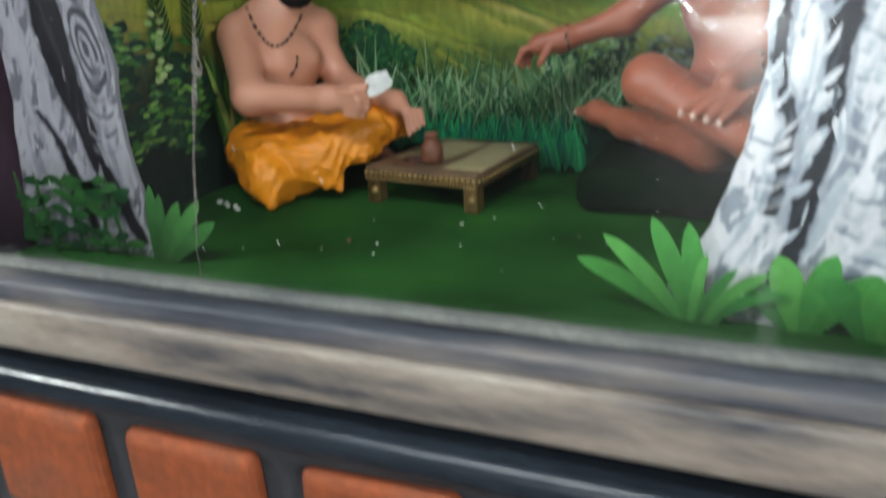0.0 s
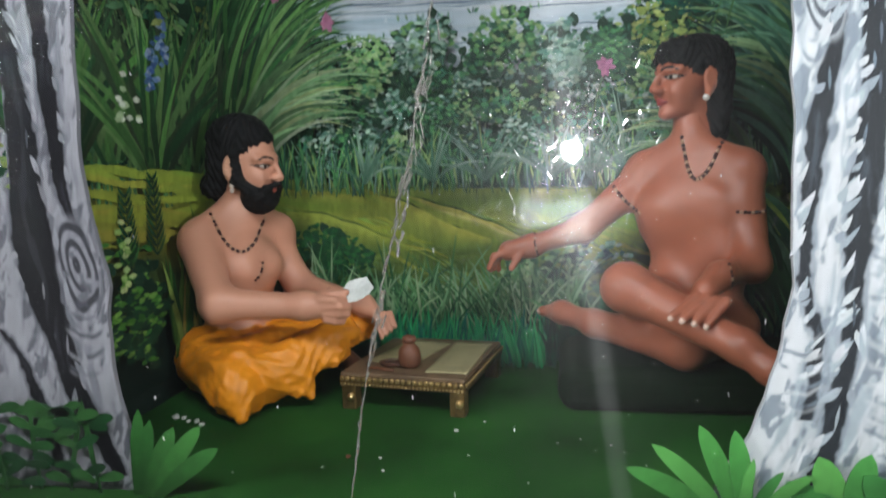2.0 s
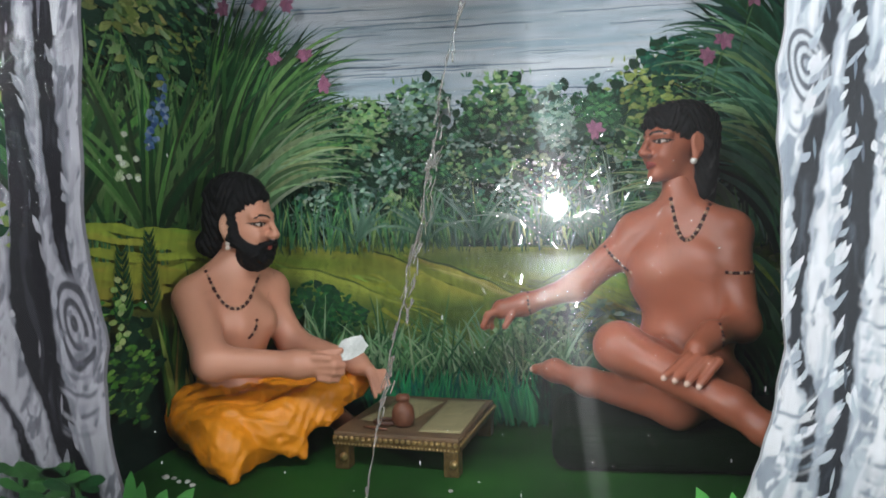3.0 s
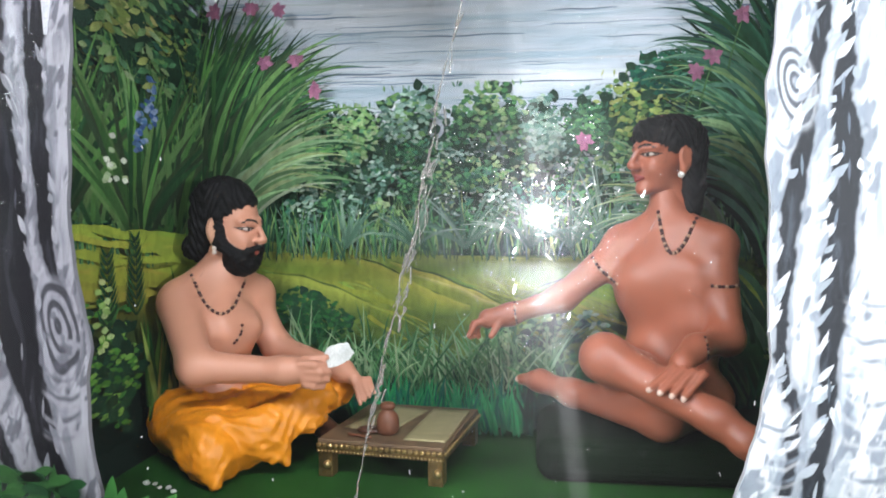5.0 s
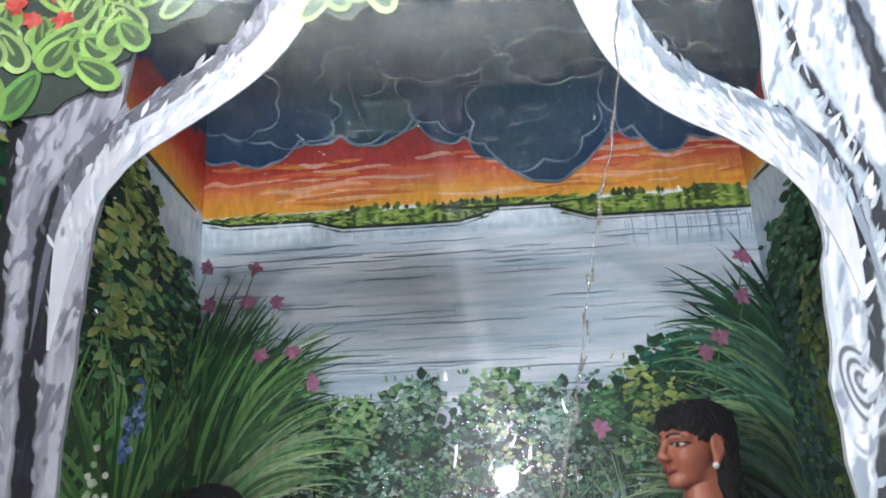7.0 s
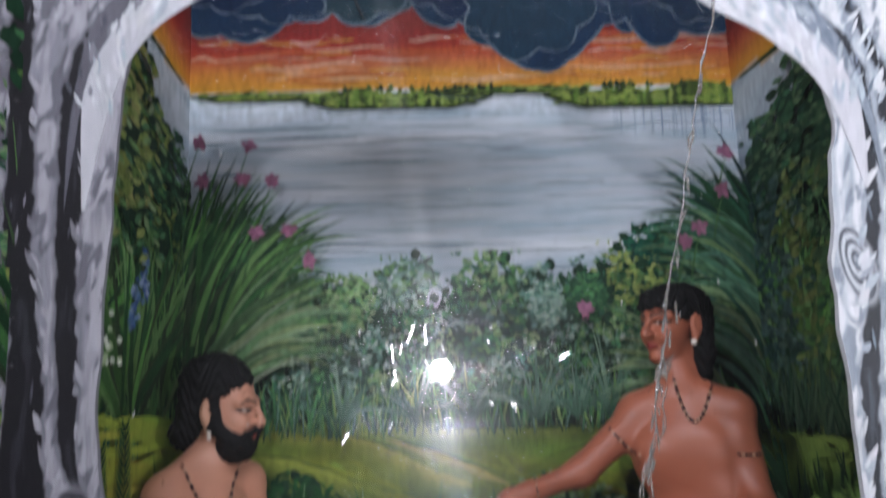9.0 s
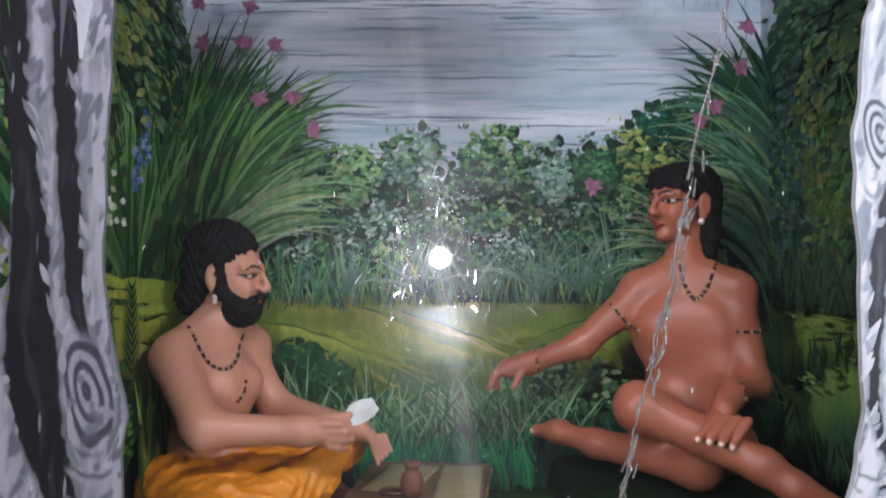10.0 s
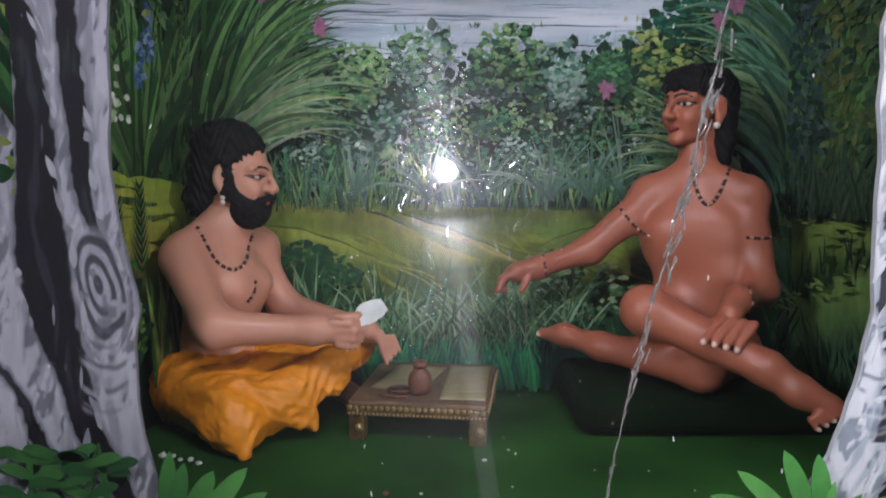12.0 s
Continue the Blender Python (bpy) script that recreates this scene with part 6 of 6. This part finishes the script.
# resting arm
B.cap("skin", (0.082, 1.955, 1.524), (0.090, 1.865, 1.30), 0.048, 0.040)
B.cap("skin", (0.090, 1.865, 1.30), (-0.005, 1.775, 1.29), 0.038, 0.028)
B.cap("skin", (-0.005, 1.775, 1.29), (-0.050, 1.715, 1.265), 0.032, 0.030)
for k in range(4):
    a = (-0.075 + 0.022 * k, 1.69 - 0.006 * k, 1.255 - 0.003 * k)
    b = (-0.135 + 0.026 * k, 1.648 - 0.002 * k, 1.215 - 0.006 * k)
    B.cap("digit", a, b, 0.0115, 0.009)
    B.ball("nail", (b[0] - 0.004, b[1] - 0.006, b[2] - 0.004), (0.008, 0.006, 0.008))
# raised leg across
B.cap("skin", (-0.07, 1.96, 1.14), (-0.225, 1.81, 1.255), 0.080, 0.060)
B.cap("skin", (-0.225, 1.81, 1.255), (0.02, 1.655, 1.145), 0.056, 0.040)
B.cap("skin", (0.02, 1.655, 1.145), (0.075, 1.615, 1.105), 0.036, 0.032)
B.cap("skin", (0.075, 1.615, 1.105), (0.135, 1.585, 1.075), 0.034, 0.030)
for k in range(5):
    B.cap("digit", (0.130 - 0.012 * k, 1.575 - 0.002 * k, 1.085 - 0.008 * k), (0.160 - 0.017 * k, 1.56, 1.075 - 0.010 * k), 0.012 - 0.001 * k, 0.010 - 0.001 * k)
    B.ball("nail", (0.163 - 0.017 * k, 1.552, 1.073 - 0.010 * k), (0.006, 0.005, 0.006))
# folded leg
B.cap("skin", (0.04, 1.93, 1.13), (-0.08, 1.80, 1.115), 0.078, 0.062)
B.cap("skin", (-0.08, 1.80, 1.110), (-0.30, 1.97, 1.125), 0.058, 0.036)
B.cap("skin", (-0.30, 1.97, 1.125), (-0.39, 2.05, 1.14), 0.032, 0.030)
B.cap("skin", (-0.39, 2.05, 1.14), (-0.445, 2.09, 1.135), 0.026, 0.016)
B.ball("nail", (-0.458, 2.085, 1.135), (0.008, 0.008, 0.008))
V, F, C = B.mesh("statue", {"skin": 0.032, "digit": 0.006, "nail": 0.002}, {"skin": SKIN_R, "digit": SKIN_R, "nail": srgb("d8b8a8")})
front = (0.38, 0.92, 0.0)
beads = []
beads += string_of_beads(B, path3((-0.088, 1.93, 1.640), (-0.060, 1.88, 1.400), (0.012, 1.90, 1.632), 40)[1:-2], front, 0.0056)
beads += string_of_beads(B, path3((0.045, 1.80, 1.435), (0.10, 1.79, 1.43), (0.145, 1.82, 1.44), 13), (0.1, 1, 0), 0.005, 0.2)
beads += string_of_beads(B, path3((-0.255, 1.90, 1.50), (-0.225, 1.90, 1.455), (-0.185, 1.90, 1.43), 11), (0.1, 1, 0), 0.005)
beads += string_of_beads(B, path3((-0.47, 1.90, 1.375), (-0.465, 1.90, 1.34), (-0.46, 1.90, 1.31), 8), (0.1, 1, 0), 0.004)
beads += string_of_beads(B, path3((0.005, 1.70, 1.32), (0.015, 1.70, 1.29), (0.01, 1.70, 1.26), 8), (0.1, 1, 0), 0.004)
beads.append(((-0.015, 1.940, 1.727), 0.009, srgb("d8d4ce")))
head = carved_head((-0.048, 2.008, 1.783), 209, 0, 0.97, False, {"skin": SKIN_R, "eye": SKIN_R, "lips": srgb("7e2a22"), "ear": srgb("ac6850"), "hair": HAIR})
V, F, C, region = join_arrays([(V, F, C, B.region), head[:4]])
V, F, C = bead_mesh(V, F, C, beads)
statue_object("statue", V, F, C, region, "painted young statue sitting cross-legged on the dark block")

# ---- block, table and small things ----
bm = box(-0.40, 0.33, 1.77, 2.27, FLOOR, 1.048, 0.05, 5)
tagged(mesh_object("seat_block", bm, BLOCK), "low block covered in very dark green cloth", "block")

TABLE = pose(-0.777, 1.947, FLOOR, 0, 0, -8)
table = thing("low_table", "low brass-clad writing table edged with studs", "table")
TW, TD, TH = 0.173, 0.200, 0.102


def at_table(bm):
    bmesh.ops.transform(bm, matrix=TABLE, verts=bm.verts[:])
    return bm


part("tabletop", at_table(box(-TW, TW, -TD, TD, TH - 0.012, TH, 0.003)), TABLETOP, table, "brown covered table top")
for x0, x1, y0, y1 in ((-TW, TW, -TD - 0.004, -TD + 0.010), (-TW, TW, TD - 0.010, TD + 0.004), (TW - 0.010, TW + 0.004, -TD, TD), (-TW - 0.004, -TW + 0.010, -TD, TD)):
    part("apron", at_table(box(x0, x1, y0, y1, TH - 0.036, TH - 0.0125, 0.002)), BRASS, table, "embossed brass apron")
for sx in (-1, 1):
    for sy in (-1, 1):
        leg = part("leg", at_table(box(sx * (TW - 0.021) - 0.020, sx * (TW - 0.021) + 0.020, sy * (TD - 0.021) - 0.020, sy * (TD - 0.021) + 0.020, 0, TH - 0.0365, 0.003)), BRASS, table, "square brass-clad leg")
        if sy < 0:
            bm = bmesh.new()
            bmesh.ops.create_uvsphere(bm, u_segments=12, v_segments=8, radius=0.011, matrix=Matrix.Translation((sx * (TW - 0.021) + 0.008, -TD - 0.002, 0.036)))
            part("knob", at_table(bm), STUD, leg, "round brass knob", True)
stud_bm = bmesh.new()
bmesh.ops.create_uvsphere(stud_bm, u_segments=8, v_segments=6, radius=1.0)
stud_me = bpy.data.meshes.new("stud")
stud_bm.to_mesh(stud_me)
stud_bm.free()
stud_me.materials.append(STUD)
stud_me.polygons.foreach_set("use_smooth", [True] * len(stud_me.polygons))


def stud(x, y, z, r):
    ob = new("stud", stud_me)
    ob.parent = table
    ob.matrix_basis = TABLE @ Matrix.Translation((x, y, z)) @ Matrix.Diagonal((r, r, r, 1))


for k in range(22):
    x = -TW + 0.006 + k * (2 * TW - 0.012) / 21
    stud(x, -TD - 0.004, TH - 0.015, 0.0062)
for k in range(34):
    x = -TW + 0.004 + k * (2 * TW - 0.008) / 33
    stud(x, -TD - 0.004, TH - 0.031, 0.0038)
for k in range(18):
    y = -TD + 0.008 + k * (2 * TD - 0.016) / 17
    stud(TW + 0.004, y, TH - 0.017, 0.0058)


def sheet(name, cx, cy, w, d, z, turn, mat, label, category, lift=0.004):
    bm = bmesh.new()
    bmesh.ops.create_grid(bm, x_segments=14, y_segments=14, size=0.5)
    for v in bm.verts:
        v.co = Vector((v.co.x * w, v.co.y * d, lift * 0.5 * (1 + noise.noise(Vector((v.co.x * 3 + cx * 9, v.co.y * 3, 2))))))
    ext = bmesh.ops.extrude_face_region(bm, geom=bm.faces[:])
    bmesh.ops.translate(bm, vec=(0, 0, 0.0012), verts=[g for g in ext["geom"] if isinstance(g, bmesh.types.BMVert)])
    bmesh.ops.recalc_face_normals(bm, faces=bm.faces[:])
    bmesh.ops.transform(bm, matrix=TABLE @ pose(cx, cy, z, 0, 0, turn), verts=bm.verts[:])
    return tagged(mesh_object(name, bm, mat, True), label, category)


sheet("leaf_sheet", 0.105, 0.005, 0.115, 0.33, TH, 2, LEAFPAPER, "beige palm leaf sheet lying on the low table", "sheet", 0.002)
sheet("leaf_sheet", -0.055, 0.03, 0.14, 0.26, TH, -8, LEAFPAPER, "beige palm leaf sheet under the clay pot", "sheet", 0.002)
PX, PY, PZ = -0.797, 1.83, FLOOR + TH + 0.003
pot = thing("clay_pot", "small brown clay ink pot on the low table", "pot", (PX, PY, PZ))
part("body", lathe([(0.022, 0), (0.028, 0.006), (0.031, 0.020), (0.030, 0.040), (0.026, 0.052), (0.018, 0.060), (0.015, 0.066)], (PX, PY, PZ)), CLAY, pot, "", True)
part("rim", lathe([(0.015, 0.066), (0.019, 0.069), (0.0195, 0.078), (0.017, 0.083), (0.012, 0.083), (0.011, 0.072)], (PX, PY, PZ)), CLAY, pot, "", True)
ring_bm = tube([(PX - 0.050 + 0.030 * math.cos(a), PY + 0.004 + 0.022 * math.sin(a), PZ + 0.008) for a in [2 * math.pi * k / 24 for k in range(25)]], 0.006, 8)
tagged(mesh_object("ring", ring_bm, surface("dark_red_brown", srgb("3a1f16"), srgb("55301f"), 20, 0.5), True), "dark brown ring lying beside the clay pot", "ring")
tagged(mesh_object("stylus", tube([(-0.90, 1.80, PZ + 0.004), (-0.83, 1.775, PZ + 0.004)], 0.0035, 8), CLAY, True), "thin brown writing stick on the table", "stick")

# folded paper in the raised fist
bm = bmesh.new()
n = 10
rows_ = []
for i in range(n + 1):
    s = i / n
    w = 0.010 + 0.036 * math.sin(math.pi * min(1, 0.12 + 0.70 * s)) * (1 + 0.25 * wob(s, 3, 7))
    c = Vector((-0.955 + 0.070 * s, 1.760 + 0.02 * s, 1.236 + 0.040 * s))
    rows_.append([bm.verts.new(c + Vector((-0.35 * w * k, 0.10 * w * abs(k) + 0.003 * math.sin(5 * s + k), 0.5 * w * k + 0.004 * wob(s + k, 8, 9)))) for k in (-1, -0.5, 0, 0.5, 1)])
for a, b in zip(rows_, rows_[1:]):
    for k in range(4):
        bm.faces.new((a[k], a[k + 1], b[k + 1], b[k]))
ext = bmesh.ops.extrude_face_region(bm, geom=bm.faces[:])
bmesh.ops.translate(bm, vec=(0.0, 0.0025, 0.0), verts=[g for g in ext["geom"] if isinstance(g, bmesh.types.BMVert)])
bmesh.ops.recalc_face_normals(bm, faces=bm.faces[:])
tagged(mesh_object("folded_paper", bm, PAPER), "crumpled white paper held in the statue's fist", "paper")


def crumb(name, at, r, mat, label, flat=0.5, seed=1):
    bm = bmesh.new()
    bmesh.ops.create_icosphere(bm, subdivisions=2, radius=r)
    for v in bm.verts:
        v.co *= 1 + 0.45 * noise.noise(v.co * (2.2 / r) + Vector((seed, 0, 0)))
        v.co.z *= flat
    low = min(v.co.z for v in bm.verts)
    bmesh.ops.translate(bm, vec=(at[0], at[1], at[2] - low), verts=bm.verts[:])
    return tagged(mesh_object(name, bm, mat), label, "crumb", "crumbs on the carpet")


random.seed(31)
crumb("crumb", (-0.642, 1.634, FLOOR), 0.006, CRUMB, "white crumb lying on the green carpet")
for k in range(14):
    crumb("crumb", (random.uniform(-1.1, -0.15), random.uniform(1.3, 1.72), FLOOR), random.uniform(0.002, 0.004), CRUMB, "white crumb lying on the green carpet", seed=k)
for k in range(5):
    crumb("stone", (-1.40 + 0.025 * k, 1.66 - 0.012 * k + 0.01 * (k % 2), FLOOR), random.uniform(0.006, 0.011), CRUMB, "pale rough stone lying on the carpet", 0.6, k + 20)
crumb("stone", (-0.86, 1.45, FLOOR), 0.006, CLAY, "brown crumb lying on the green carpet", 0.6, 3)

# ---- the glue bead on the pane, and specks ----
rows_g = [(1.172, -0.602), (1.30, -0.585), (1.42, -0.562), (1.53, -0.535), (1.62, -0.512), (1.72, -0.492), (1.85, -0.462), (2.1, -0.405), (2.59, -0.31)]
pts, rad = [], []
for k in range(150):
    z = 1.174 + (2.58 - 1.174) * k / 149
    x = lerp_rows(rows_g, z)[0] + 0.0032 * wob(z, 6, 18) + 0.0022 * wob(z, 7, 70)
    pts.append((x, PANE - 0.0035, z))
    rad.append(0.0005 + 0.0009 * max(0, wob(z, 9, 11)) + 0.0018 * max(0, wob(z, 12, 60)))
GLUE, nt_, b_ = material("dried_glue", 0.06, 0.0, 0.8)
b_.inputs["Base Color"].default_value = (*srgb("d0ccc8"), 1)
b_.inputs["Transmission Weight"].default_value = 0.82
bump_to(nt_, b_, noise_of(nt_, 300, 4).outputs[0], 0.6, 0.002)
glue = thing("glue_bead", "shiny dried glue bead running up a crack in the pane", "glue bead", (-0.59, PANE - 0.002, 1.174))
part("bead", tube(pts, rad, 7), GLUE, glue, "", True)
random.seed(19)
flake_bm = bmesh.new()
for k in range(90):
    z = random.choice((random.uniform(1.42, 1.74), random.uniform(1.30, 2.0)))
    x = lerp_rows(rows_g, z)[0] + random.uniform(-0.003, 0.010) * (1 if 1.42 < z < 1.74 else 0.4)
    m = pose(x, PANE - 0.0032, z, random.uniform(-12, 12), 12 + random.uniform(-22, 22), random.uniform(-12, 12)) @ Matrix.Diagonal((random.uniform(0.0008, 0.0026), 0.0012, random.uniform(0.006, 0.024), 1))
    bmesh.ops.create_cube(flake_bm, size=1.0, matrix=m)
tagged(part("flaking", flake_bm, GLUE, glue), "glassy flakes along the crack", kind="stuff")

SPECK = surface("dried_white_speck", srgb("c4c6c4"), srgb("e2e4e2"), 40, 0.35)
random.seed(77)
bm = bmesh.new()
for k in range(110):
    x, z = random.uniform(-1.25, 0.3), random.uniform(1.19, 2.3)
    a, l, w = random.uniform(-0.5, 0.5), random.uniform(0.0012, 0.005), random.uniform(0.0005, 0.0012)
    bmesh.ops.create_cube(bm, size=1.0, matrix=Matrix.Translation((x, PANE - 0.0026, z)) @ Matrix.Rotation(a, 4, "Y") @ Matrix.Diagonal((w, 0.0008, l, 1)))
tagged(mesh_object("specks", bm, SPECK), "small dried white specks on the pane", "specks", kind="stuff")

# fine scratches cut into the pane, each tilted a little, that catch the mirrored lamp
SCRATCH = bpy.data.materials.new("glass_scratch")
SCRATCH.use_nodes = True
nt_ = SCRATCH.node_tree
for node in list(nt_.nodes):
    nt_.nodes.remove(node)
shine, clear, both, out_ = (nt_.nodes.new(k) for k in ("ShaderNodeBsdfGlossy", "ShaderNodeBsdfTransparent", "ShaderNodeMixShader", "ShaderNodeOutputMaterial"))
shine.inputs["Roughness"].default_value = 0.07
both.inputs[0].default_value = 0.2
nt_.links.new(clear.outputs[0], both.inputs[1])
nt_.links.new(shine.outputs[0], both.inputs[2])
nt_.links.new(both.outputs[0], out_.inputs["Surface"])
sv, sf = [], []
for k in range(11000):
    l, w = random.uniform(0.001, 0.006) * (1.9 if random.random() < 0.06 else 1), random.uniform(0.0003, 0.0008)
    m = pose(random.uniform(-1.25, 0.25), PANE - 0.0042, random.uniform(1.25, 2.35), random.gauss(0, 1.5), random.gauss(14, 32), random.gauss(0, 1.5))
    n = len(sv)
    sv += [tuple(m @ Vector(c)) for c in ((-w, 0, -l), (w, 0, -l), (w * 0.4, 0, l), (-w * 0.4, 0, l))]
    sf.append((n, n + 1, n + 2, n + 3))
scratch_me = bpy.data.meshes.new("scratches")
scratch_me.from_pydata(sv, [], sf)
scratch_me.materials.append(SCRATCH)
scratches = tagged(new("scratches", scratch_me), "fine bright scratches in the pane", "scratches", kind="stuff")
scratches.visible_shadow = False

# wire down the painted clouds
wpts = [(-1.00 + 0.08 * (k / 16) ** 1.6, BACK - 0.012, 3.13 - 0.28 * k / 16) for k in range(17)]
tagged(mesh_object("wire", tube(wpts, 0.0032, 8), WIRE, True), "black wire fixed down the painted back wall", "wire")

# ---- bricks under the show case ----
brick_me = {}
for kind in range(4):
    bm = box(-0.104, 0.104, -0.014, 0.014, -0.088, 0.088, 0.016, 3)
    for v in bm.verts:
        v.co += Vector((noise.noise(v.co * 18 + Vector((kind, 0, 0))) * 0.010, noise.noise(v.co * 26 + Vector((0, kind, 0))) * 0.003, noise.noise(v.co * 18 + Vector((0, 0, kind))) * 0.010))
    me = bpy.data.meshes.new("brick")
    bm.to_mesh(me)
    bm.free()
    me.materials.append(BRICK)
    brick_me[kind] = me
for row in range(4):
    for col in range(11):
        x = -1.66 + 0.262 * col + (0.13 if row % 2 else 0)
        if x > 0.88:
            continue
        ob = new("brick", brick_me[(row * 5 + col * 3) % 4])
        ob.parent = brick_wall
        ob.location = (x, 0.604, 0.895 - 0.225 * row)
